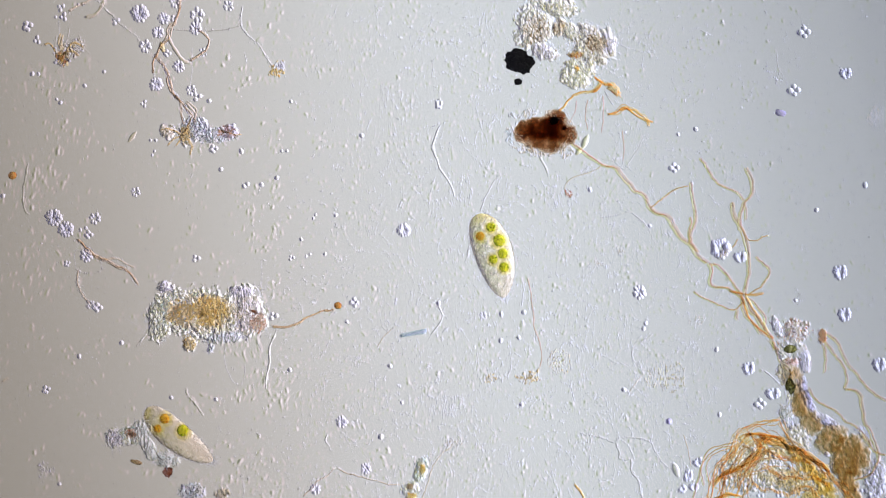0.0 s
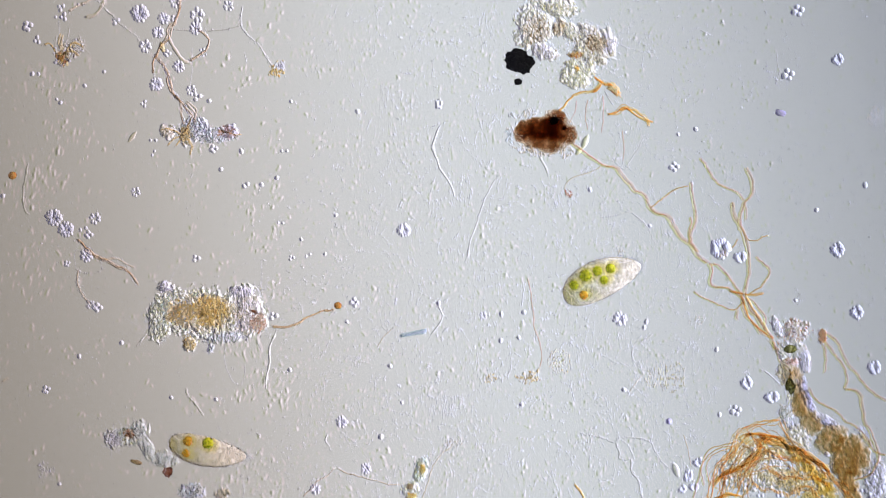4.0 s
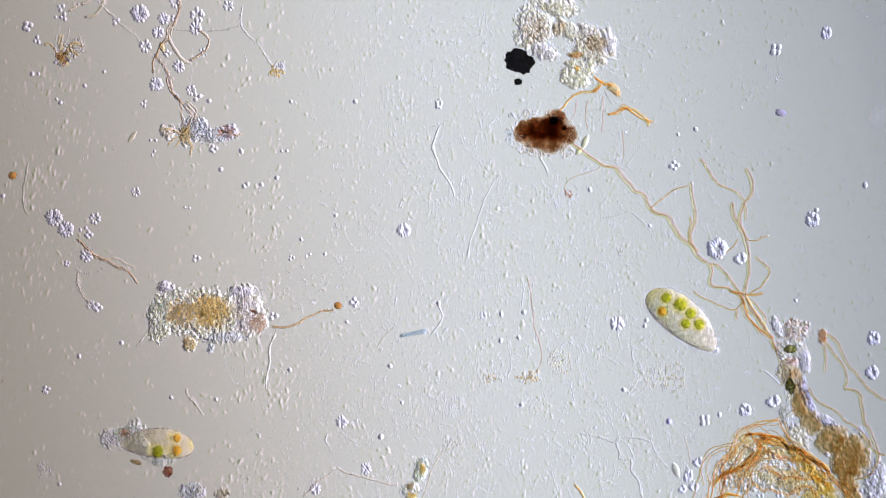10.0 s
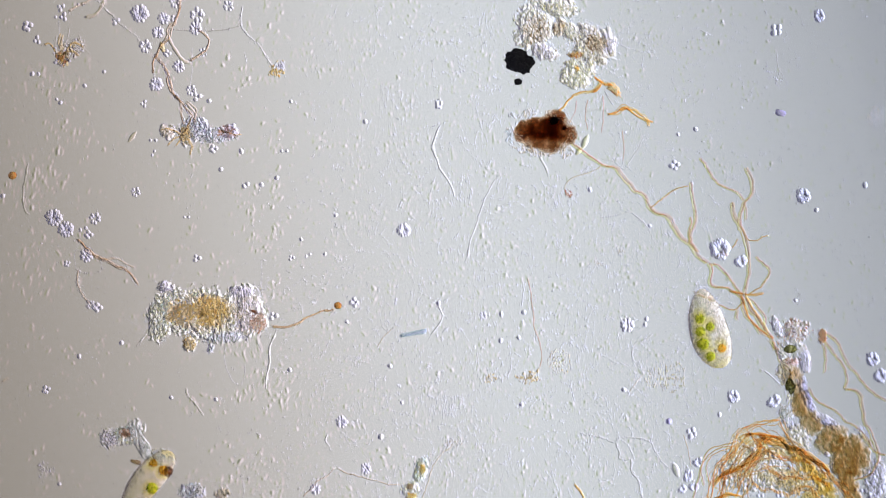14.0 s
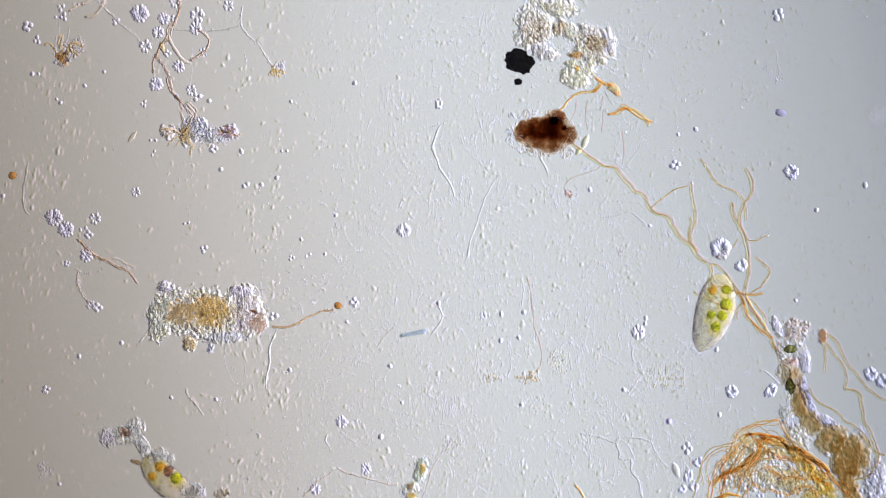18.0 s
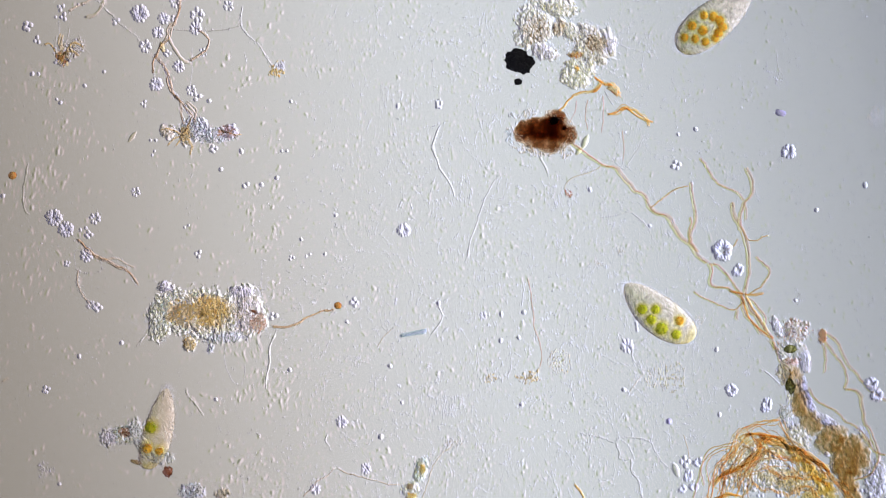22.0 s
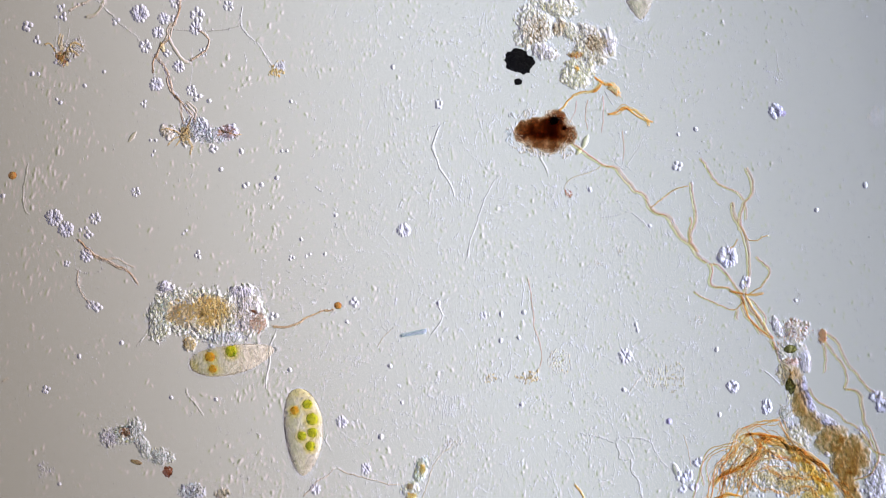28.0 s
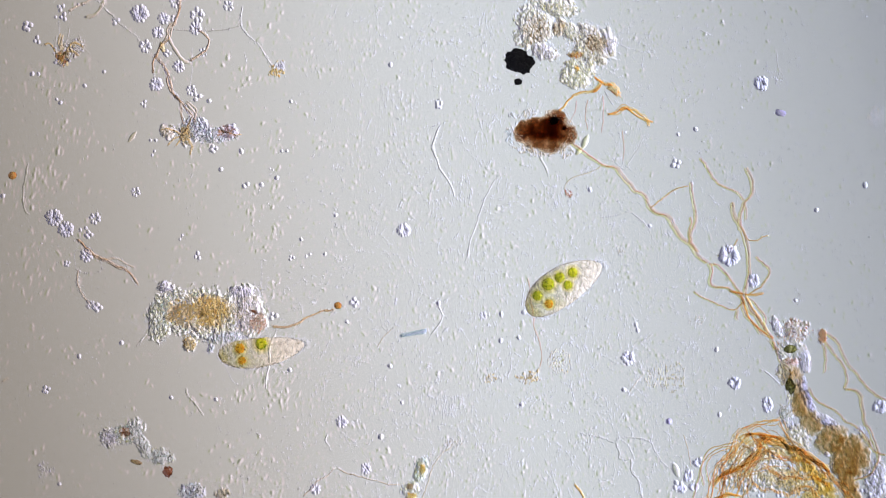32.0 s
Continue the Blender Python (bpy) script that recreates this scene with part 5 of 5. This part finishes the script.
for pts, r in (([(1383, 742), (1392, 768), (1418, 796), (1446, 822), (1468, 842), (1490, 870), (1505, 890)], 4.6), ([(1390, 885), (1420, 868), (1442, 872), (1452, 890)], 4.5)):
    strand("root", ORA, pts, r, "orange", 0.028, 1.1, 0.6, crust=120, crust_mat="amber", wander=4, fibres=4, girth=0.5, spread=3.0)
for pts, r in (([(1261, 858), (1282, 838), (1313, 826), (1343, 800), (1347, 780)], 5.5), ([(1345, 776), (1391, 790), (1439, 811), (1473, 838)], 7.0), ([(1318, 770), (1350, 768), (1380, 778), (1400, 800)], 5.0), ([(1262, 885), (1290, 875), (1310, 880)], 5.0)):
    strand("root", "broad soft orange root out of focus", pts, r, "ribbon", 0.034, 0.9, 0.4, fibres=4, girth=1.0, spread=1.5)
for pts, r in (([(1302, 790), (1270, 795), (1248, 812), (1240, 835), (1246, 860)], 1.6), ([(1295, 792), (1262, 805), (1250, 830), (1258, 855), (1272, 868)], 1.4), ([(1305, 780), (1285, 788), (1262, 792), (1245, 815), (1236, 850), (1225, 885)], 1.6),
               ([(1325, 830), (1328, 850), (1318, 872), (1300, 890)], 1.2), ([(1310, 885), (1330, 862), (1328, 840)], 1.4), ([(1350, 770), (1362, 800), (1358, 830)], 1.5), ([(1310, 786), (1330, 800), (1322, 826)], 1.6)):
    strand("root", "thin tan rootlet curling in a tangle", pts, r, "thread", 0.018, 0.8, crust=12, fibres=2)


rng = random.Random(91)
for n in range(16):
    ru, rv, cu, cv = rng.uniform(34, 92), rng.uniform(50, 112), 1352 + rng.uniform(-8, 22), 868 + rng.uniform(-8, 22)
    a0, a1 = rng.uniform(150, 190), rng.uniform(260, 350)
    arc = [(cu + ru * math.cos(radians(a0 + (a1 - a0) * k / 6)) * rng.uniform(0.93, 1.07), cv + rv * math.sin(radians(a0 + (a1 - a0) * k / 6)) * rng.uniform(0.93, 1.07)) for k in range(7)]
    strand("root", "thin red-brown rootlet curling in an orange tangle", arc, rng.uniform(0.9, 1.7), ("sinew", "ribbon", "orange", "sinew")[n % 4], rng.uniform(0.016, 0.034), 0.8, 0.5, crust=10, crust_mat="amber", wander=3.2)


# ---- algae and flakes ----
def blue_alga():
    ob = thing("blue_diatom", "pale blue ribbed wedge-shaped diatom lying on the glass", "diatom", at=S(732, 590, 0.004))
    for i in range(5):
        k = i - 2
        g = Geo()
        tube(g, smooth_line([(-0.025, 0.0007 * k - 0.0055, 0), (0.0, 0.0013 * k - 0.0005, 0.0006), (0.023, 0.0021 * k + 0.004, 0.0008)], 0.004), 0.00095, 8, 1.5, 0.05, i)
        part("rib", g.mesh("rib", ("teal", "sky", "lilac", "sky", "teal")[i]), ob)
    v0, f = ICO[3]
    box = np.sign(v0) * np.abs(v0) ** 0.4
    g = Geo()
    g.put(box * (0.024, 0.0042, 0.0010) * (1, 1, 1) + np.array([(0, 0, -0.0012)]), f)
    part("valve", g.mesh("valve", "sky"), ob, "pale blue flat valve", rot=(0, 0, radians(11)))
    g = Geo()
    g.put(box * (0.0030, 0.0052, 0.0026), f)
    part("end_cap", g.mesh("end_cap", "pale"), ob, "white end", at=(0.0245, 0.0042, 0), rot=(0, 0, radians(11)))
    return ob


def lens_diatom(u, v, l, w, a, label, material):
    g = Geo()
    v0, f = ICO[3]
    q = v0.copy()
    q[:, 1] *= (1 - 0.55 * q[:, 0] ** 2)
    g.put(q * (l / 1000, w / 1000, w * 0.6 / 1000) @ turn(0, 0, radians(a)).T, f)
    return thing("diatom", label, "diatom", data=g.mesh("diatom", material), at=S(u, v, w * 0.0006))


blue_alga()
lens_diatom(1035, 252, 15, 6, 65, "pale lime lens-shaped diatom by a clump", "lime")
lens_diatom(1024, 268, 9, 5, 50, "small pale lime diatom on the glass", "lime")
lens_diatom(1196, 832, 15, 7, -70, "white lens-shaped diatom on the glass", "pale")
lens_diatom(234, 243, 13, 4.5, 52, "small pale flake with a brown tip", "ochre")
lens_diatom(1080, 103, 13, 3.5, -15, "clear dark-edged splinter in a floc", "pale")


# ---- bacteria and specks ----
def specks(name, label, n, seed, where, small, large, thick, material, height=0.6, lean=(0, 6.3), clump=1):
    """Loose rods and grains, in clumps of up to that many."""
    rng = random.Random(seed)
    g = Geo()
    v0, f0 = ICO[1]
    done = tries = 0
    while done < n and tries < n * 30:
        tries += 1
        u, v = rng.uniform(-50, 1620), rng.uniform(-50, 930)
        if rng.random() > where(u, v):
            continue
        for _ in range(rng.randint(1, clump)):
            done += 1
            l, w = rng.uniform(small, large) / 2000, rng.uniform(*thick) / 2000
            p = S(u, v, w * 0.5)
            g.put((v0 * (l, w, w * height)) @ turn(0, 0, rng.uniform(*lean)).T + np.array(p), f0)
            u, v = u + rng.gauss(0, 2.6), v + rng.gauss(0, 2.6)
    return tagged(new(name, g.mesh(name, material)), label, "bacteria", kind="stuff")


def crowd(u, v, k, s=0):
    return max(0.0, min(1.0, 0.5 + k * noise.noise(Vector((u / 46, v / 46, s))) + 0.5 * k * noise.noise(Vector((u / 15, v / 15, s + 5)))))


def right_side(u, v):
    e = min(1.0, max(0.0, (u - 520 + 0.25 * v) / 300)) * (1.0 if u < 1250 else max(0.25, 1 - (u - 1250) / 260))
    return e * (0.45 if u > 1150 and v < 260 else 1.0) * crowd(u, v, 0.9) ** 1.3


specks("bacteria", "scattered tiny rod-shaped bacteria on the glass", 11500, 51, right_side, 2.6, 8.0, (1.2, 2.2), "speck", 1.0, clump=3)
specks("dust", "tiny pale specks on the glass", 3200, 52, lambda u, v: 0.3 + 0.7 * crowd(u, v, 1.2, 40), 2.0, 4.6, (1.4, 2.8), "speck", 0.8)


def water_film():
    """The water's skin over the glass, with scattered pimples added to shade like soft, out-of-focus specks."""
    step, nu, nv = 1.8, 910, 520
    rng = random.Random(77)
    h = np.zeros((nv, nu))

    def pimple(u, v, long, wide, lean, height):
        k = int(2.6 * long / step) + 1
        i, j = int((u + 30) / step), int((v + 25) / step)
        if not (k <= i < nu - k and k <= j < nv - k):
            return
        y, x = np.mgrid[j - k:j + k + 1, i - k:i + k + 1] * step
        x, y = x - 30 - u, y - 25 - v
        a, b = x * math.cos(lean) + y * math.sin(lean), y * math.cos(lean) - x * math.sin(lean)
        h[j - k:j + k + 1, i - k:i + k + 1] += height * np.exp(-(a / long) ** 2 - (b / wide) ** 2)

    done = 0
    while done < 9500:
        u, v = rng.uniform(-20, 1590), rng.uniform(-15, 900)
        middle = soft_step(u, 250, 620) * soft_step(u, 1500, 1000)
        if rng.random() > (0.22 + 0.78 * middle) * crowd(u, v, 1.3, 20) ** (2.2 - 1.2 * middle):
            continue
        done += 1
        wide = rng.uniform(1.2, 2.0)
        long = wide * (rng.uniform(1.0, 2.0) if u > 500 else rng.uniform(1.2, 3.2))
        pimple(u, v, long, wide, rng.gauss(1.85, 0.45), rng.uniform(0.08, 0.30) * wide / 1000 * (1.0 if u < 500 else 0.75))
    for u0, v0, du, dv, n in ((70, 320, 60, 50, 90), (90, 140, 60, 40, 45), (60, 480, 60, 60, 40), (130, 250, 60, 40, 40), (480, 690, 60, 40, 60)):
        for _ in range(n):
            wide = rng.uniform(1.3, 2.2)
            pimple(rng.gauss(u0, du / 2), rng.gauss(v0, dv / 2), wide * rng.uniform(2.0, 4.5), wide, rng.gauss(1.8, 0.25), rng.uniform(0.08, 0.24) * wide / 1000)
    v = [S(i * step - 30, j * step - 25, 0.0006 + h[j, i]) for j in range(nv) for i in range(nu)]
    f = [(j * nu + i, j * nu + nu + i, j * nu + nu + i + 1, j * nu + i + 1) for j in range(nv - 1) for i in range(nu - 1)]
    me = bpy.data.meshes.new("water")
    me.from_pydata(v, [], f)
    me.polygons.foreach_set("use_smooth", [True] * len(f))
    me.materials.append(M["film"])
    tagged(new("water", me), "thin clear film of pond water, faintly pimpled", "water", kind="structure")


water_film()


# ---- what moves ----
def swim(ob, rows, z, length):
    """rows: seconds, then where the rear and the front end lie; a body that looks short has its front end raised."""
    keys = []
    for t, a, b, c, d in rows:
        lift = math.acos(min(1.0, max(0.72, math.hypot(c - a, d - b) / (0.97 * length))))
        keys.append((t, Matrix.Translation(S((a + c) / 2, (b + d) / 2, z + 0.0004 * length * math.sin(lift))) @ pose(0, 0, 0, 0, 0, math.degrees(math.atan2(b - d, c - a))) @ pose(0, 0, 0, 0, -math.degrees(lift), 0)))
    walk(ob, keys)


def drift(ob, rows, z):
    """rows: seconds, place on the slide and turn in degrees."""
    walk(ob, [(t, Matrix.Translation(S(u, v, z)) @ pose(0, 0, 0, 0, 0, a)) for t, u, v, a in rows])


def motions():
    swim(swimmer, [
        (0.0, 850, 380, 895, 524), (0.5, 851, 419, 947, 544), (1.0, 849, 444, 989, 516), (1.5, 907, 481, 1050, 535), (2.0, 939, 496, 1086, 543), (2.5, 956, 506, 1101, 519),
        (3.0, 961, 513, 1108, 496), (3.5, 973, 521, 1114, 484), (5.5, 1128, 475, 1217, 365), (6.0, 1160, 452, 1241, 330), (6.5, 1165, 458, 1239, 328), (7.0, 1121, 516, 1183, 383),
        (7.5, 1143, 527, 1097, 393), (8.0, 1174, 536, 1080, 424), (8.5, 1191, 501, 1044, 473), (9.0, 1212, 470, 1104, 567), (9.5, 1172, 459, 1187, 598), (10.0, 1149, 517, 1268, 616),
        (10.5, 1161, 561, 1305, 607), (11.0, 1208, 579, 1353, 604), (11.5, 1242, 591, 1376, 625), (12.0, 1247, 595, 1376, 613), (12.5, 1220, 610, 1359, 579), (13.0, 1192, 632, 1318, 555),
        (13.5, 1240, 635, 1294, 505), (14.0, 1274, 650, 1237, 514), (14.5, 1283, 610, 1197, 489), (16.5, 1277, 533, 1132, 548), (17.0, 1249, 514, 1112, 576), (17.5, 1305, 496, 1206, 591),
        (18.0, 1281, 489, 1241, 622), (18.5, 1228, 542, 1302, 678), (19.0, 1280, 635, 1335, 755), (19.5, 1256, 614, 1346, 730), (20.0, 1208, 612, 1355, 602), (20.5, 1241, 639, 1367, 569),
        (21.0, 1214, 689, 1301, 581), (21.5, 1235, 689, 1202, 553), (22.0, 1227, 602, 1103, 507), (22.5, 1188, 544, 1041, 520), (23.0, 1132, 526, 980, 548), (23.5, 1068, 528, 922, 565),
        (24.0, 990, 553, 839, 590), (24.5, 924, 565, 769, 614), (25.0, 835, 590, 687, 631), (25.5, 755, 606, 606, 647), (27.5, 535, 684, 461, 812), (28.0, 531, 690, 540, 840),
        (28.5, 486, 610, 603, 704), (29.0, 533, 680, 686, 663), (29.5, 626, 672, 762, 606), (30.0, 712, 634, 848, 564), (30.5, 774, 610, 912, 540), (31.0, 848, 568, 993, 519),
        (31.5, 906, 544, 1051, 502), (32.0, 930, 550, 1064, 465)], 0.028, 156)
    swim(grazer, [
        (0.0, 258, 728, 373, 818), (0.5, 282, 737, 385, 836), (1.0, 287, 748, 395, 848), (1.5, 288, 748, 404, 845), (2.0, 300, 760, 414, 855), (2.5, 319, 772, 424, 873),
        (3.0, 313, 770, 437, 847), (3.5, 313, 779, 449, 822), (5.5, 240, 795, 344, 750), (6.0, 266, 785, 343, 685), (6.5, 278, 779, 352, 669), (7.0, 294, 812, 296, 682),
        (7.5, 305, 847, 257, 744), (8.0, 325, 822, 218, 750), (8.5, 321, 810, 202, 748), (9.0, 327, 800, 195, 765), (9.5, 336, 786, 212, 786), (10.0, 340, 789, 214, 783),
        (10.5, 352, 765, 249, 849), (11.0, 336, 776, 226, 859), (11.5, 323, 781, 210, 863), (12.0, 317, 789, 197, 868), (12.5, 313, 789, 199, 873), (13.0, 308, 790, 212, 905),
        (13.5, 307, 791, 220, 904), (14.0, 301, 801, 214, 913), (14.5, 280, 812, 195, 923), (16.5, 274, 822, 195, 935), (17.0, 249, 787, 305, 915), (17.5, 243, 797, 336, 904),
        (18.0, 253, 814, 356, 902), (18.5, 239, 827, 356, 889), (19.0, 200, 815, 320, 855), (19.5, 191, 842, 299, 796), (20.0, 202, 868, 269, 765), (20.5, 212, 864, 271, 744),
        (21.0, 235, 862, 275, 731), (21.5, 250, 851, 283, 716), (22.0, 261, 829, 298, 690), (22.5, 261, 824, 299, 690), (23.0, 265, 805, 313, 668), (23.5, 271, 780, 333, 646),
        (24.0, 276, 752, 356, 633), (24.5, 279, 734, 372, 626), (25.0, 287, 719, 390, 623), (25.5, 294, 711, 403, 618), (27.5, 336, 649, 475, 623), (28.0, 338, 648, 484, 622),
        (29.0, 342, 643, 490, 620), (29.5, 358, 638, 506, 618), (30.0, 366, 638, 514, 622), (31.0, 366, 638, 518, 616), (31.5, 372, 642, 527, 614), (32.0, 386, 632, 540, 612)], 0.018, 154)
    swim(visitor, [
        (0.0, 940, -160, 1100, -120), (19.0, 940, -160, 1100, -120), (20.0, 1020, -100, 1150, -20), (20.3, 1055, -66, 1183, 26), (20.6, 1098, -50, 1224, 49), (21.0, 1162, -21, 1278, 91), (21.3, 1198, 12, 1325, 115),
        (21.6, 1216, 41, 1369, 80), (22.0, 1200, 85, 1328, -10), (22.2, 1250, 68, 1318, -78), (22.4, 1280, 40, 1312, -118), (22.6, 1292, -12, 1312, -174), (22.8, 1296, -4, 1306, -167), (23.0, 1297, 20, 1303, -143), (23.2, 1297, 2, 1290, -160), (23.4, 1262, -40, 1215, -190),
        (23.6, 1170, -110, 1050, -220), (23.8, 1180, -130, 1060, -30), (24.0, 1150, -150, 1080, 2), (24.2, 1132, -128, 1085, 30), (24.4, 1120, -105, 1105, 58), (24.6, 1108, -88, 1157, 66), (24.8, 1108, -62, 1205, 64), (25.0, 1119, -40, 1243, 60),
        (25.3, 1087, -40, 1243, 15), (25.5, 1100, -70, 1256, -30), (26.4, 1110, -150, 1230, -60), (27.5, 1120, -160, 1100, -10), (27.9, 1120, -138, 1125, 25), (28.1, 1118, -116, 1150, 46), (28.3, 1098, -80, 1196, 50), (28.5, 1085, -50, 1225, 30), (28.7, 1060, -90, 1200, -12), (29.2, 1100, -140, 1250, -80), (32.0, 1200, -200, 1350, -160)], 0.034, 164)
    d = drifting
    drift(d["wheel"], [(0, 1275, 440, 0), (6, 1274, 440, 0), (9, 1268, 440, 6), (13, 1273, 441, 10), (19, 1275, 440, 14), (23, 1279, 446, 30), (28, 1287, 455, 50), (32, 1290, 453, 60)], 0.03)
    drift(d["second"], [(0, 1310, 455, 0), (13, 1311, 461, 20), (19, 1312, 472, 30), (23, 1305, 482, 50), (28, 1319, 500, 60), (32, 1334, 497, 80)], 0.03)
    drift(d["third"], [(0, 1423, 57, 0), (3.5, 1415, 23, 10), (6, 1398, 2, 20), (9, 1390, -40, 20), (32, 1380, -200, 20)], 0.05)
    drift(d["fourth"], [(0, 1497, 130, 0), (3.5, 1485, 109, 20), (6, 1473, 90, 40), (9, 1465, 65, 60), (13, 1453, 37, 90), (19, 1435, -30, 90), (32, 1400, -150, 120)], 0.05)
    drift(d["fifth"], [(0, 1405, 160, 0), (3.5, 1395, 136, 10), (6, 1391, 117, 20), (9, 1373, 95, 30), (13, 1373, 63, 40), (16.5, 1377, 32, 50), (19, 1377, 20, 60), (21, 1383, -4, 60), (32, 1390, -120, 90)], 0.05)
    drift(d["sixth"], [(0, 1487, 482, 0), (3.5, 1484, 446, 20), (6, 1469, 427, 40), (9, 1443, 398, 60), (13, 1427, 358, 80), (16.5, 1406, 318, 110), (19, 1398, 296, 130), (23, 1393, 260, 170), (25.5, 1382, 236, 190), (28, 1372, 197, 210), (32, 1347, 148, 250)], 0.05)
    drift(d["seventh"], [(0, 1495, 557, 0), (3.5, 1512, 552, 20), (6, 1535, 567, 40), (9, 1546, 590, 60), (13, 1545, 627, 80), (19, 1540, 667, 110), (25, 1546, 690, 130), (32, 1556, 720, 150)], 0.05)
    drift(d["eighth"], [(0, 1132, 518, 0), (1.5, 1130, 518, 5), (2, 1123, 522, 15), (2.5, 1112, 540, 30), (3.5, 1097, 564, 50), (6, 1100, 565, 60), (9, 1092, 573, 80), (13, 1102, 573, 90), (17, 1130, 588, 110), (19, 1128, 587, 120), (21.5, 1117, 590, 130), (22.2, 1108, 618, 150), (28, 1106, 630, 180), (32, 1111, 634, 200)], 0.008)
    drift(d["ninth"], [(0, 1140, 577, 60), (13, 1142, 570, 70), (19, 1141, 568, 80), (22, 1126, 578, 90), (32, 1126, 580, 100)], 0.02)
    drift(d["tenth"], [(0, 1193, 297, 0), (19, 1195, 292, 10), (28, 1199, 294, 20), (32, 1196, 290, 20)], 0.02)
    drift(d["eleventh"], [(0, 1325, 652, 0), (3.5, 1323, 670, 20), (6, 1312, 714, 40), (9, 1322, 728, 60), (13, 1299, 706, 80), (23, 1294, 690, 110), (32, 1300, 678, 130)], 0.05)
    drift(d["twelfth"], [(0, 1368, 697, 0), (6, 1366, 706, 10), (13, 1370, 712, 30), (19, 1362, 690, 50), (23, 1356, 722, 70), (32, 1358, 716, 90)], 0.06)
    drift(d["thirteenth"], [(0, 1345, 715, 0), (6, 1282, 732, 20), (9, 1255, 740, 40), (13, 1228, 760, 60), (19, 1215, 800, 80), (32, 1200, 860, 120)], 0.06)
    drift(d["fourteenth"], [(0, 1556, 645, 0), (9, 1542, 658, 20), (13, 1556, 664, 30), (19, 1562, 680, 40), (23, 1550, 705, 50), (32, 1580, 720, 60)], 0.05)
    drift(d["twin"], [(0, 556, 383, 60), (1, 542, 387, 40), (2, 525, 390, 20), (3.5, 502, 395, 0), (5.5, 461, 390, -20), (6.5, 407, 387, -40), (7.5, 360, 372, -30), (9, 333, 366, -10), (13, 330, 380, 0), (23, 330, 402, 30), (32, 320, 420, 60)], 0.02)
    drift(d["roamer"], [(0, 640, 240, 0), (9, 628, 172, 0), (13, 640, 220, 0), (16.5, 657, 193, 0), (17.5, 634, 173, 20), (18, 628, 147, 20), (18.5, 640, 145, 30), (19, 671, 162, 40), (19.5, 695, 185, 50), (21, 698, 207, 60), (22, 704, 187, 70), (23, 715, 175, 80), (24.5, 689, 155, 80), (28, 695, 119, 90), (32, 691, 115, 90)], 0.02)
    drift(d["stray"], [(0, 720, 120, 0), (13, 785, 142, 0), (14, 818, 126, 20), (16.5, 838, 172, 40), (17.5, 845, 217, 60), (18.5, 821, 268, 80), (19, 818, 290, 90), (21, 760, 340, 110), (23, 700, 380, 120), (28, 562, 334, 140), (32, 480, 300, 160)], 0.03)
    drift(d["wanderer"], [(0, 347, 458, 0), (13, 347, 458, 0), (16.5, 355, 456, 10), (17, 345, 456, 20), (18, 361, 441, 30), (19, 371, 449, 50), (20, 341, 453, 40), (22, 351, 450, 50), (32, 350, 453, 80)], 0.02)
    drift(nest, [(0, 226, 771, 0), (5.5, 221, 772, 1), (9, 216, 771, 2), (13, 216, 771, 2), (20, 215, 769, 2), (32, 216, 769, 2)], 0.020)


motions()
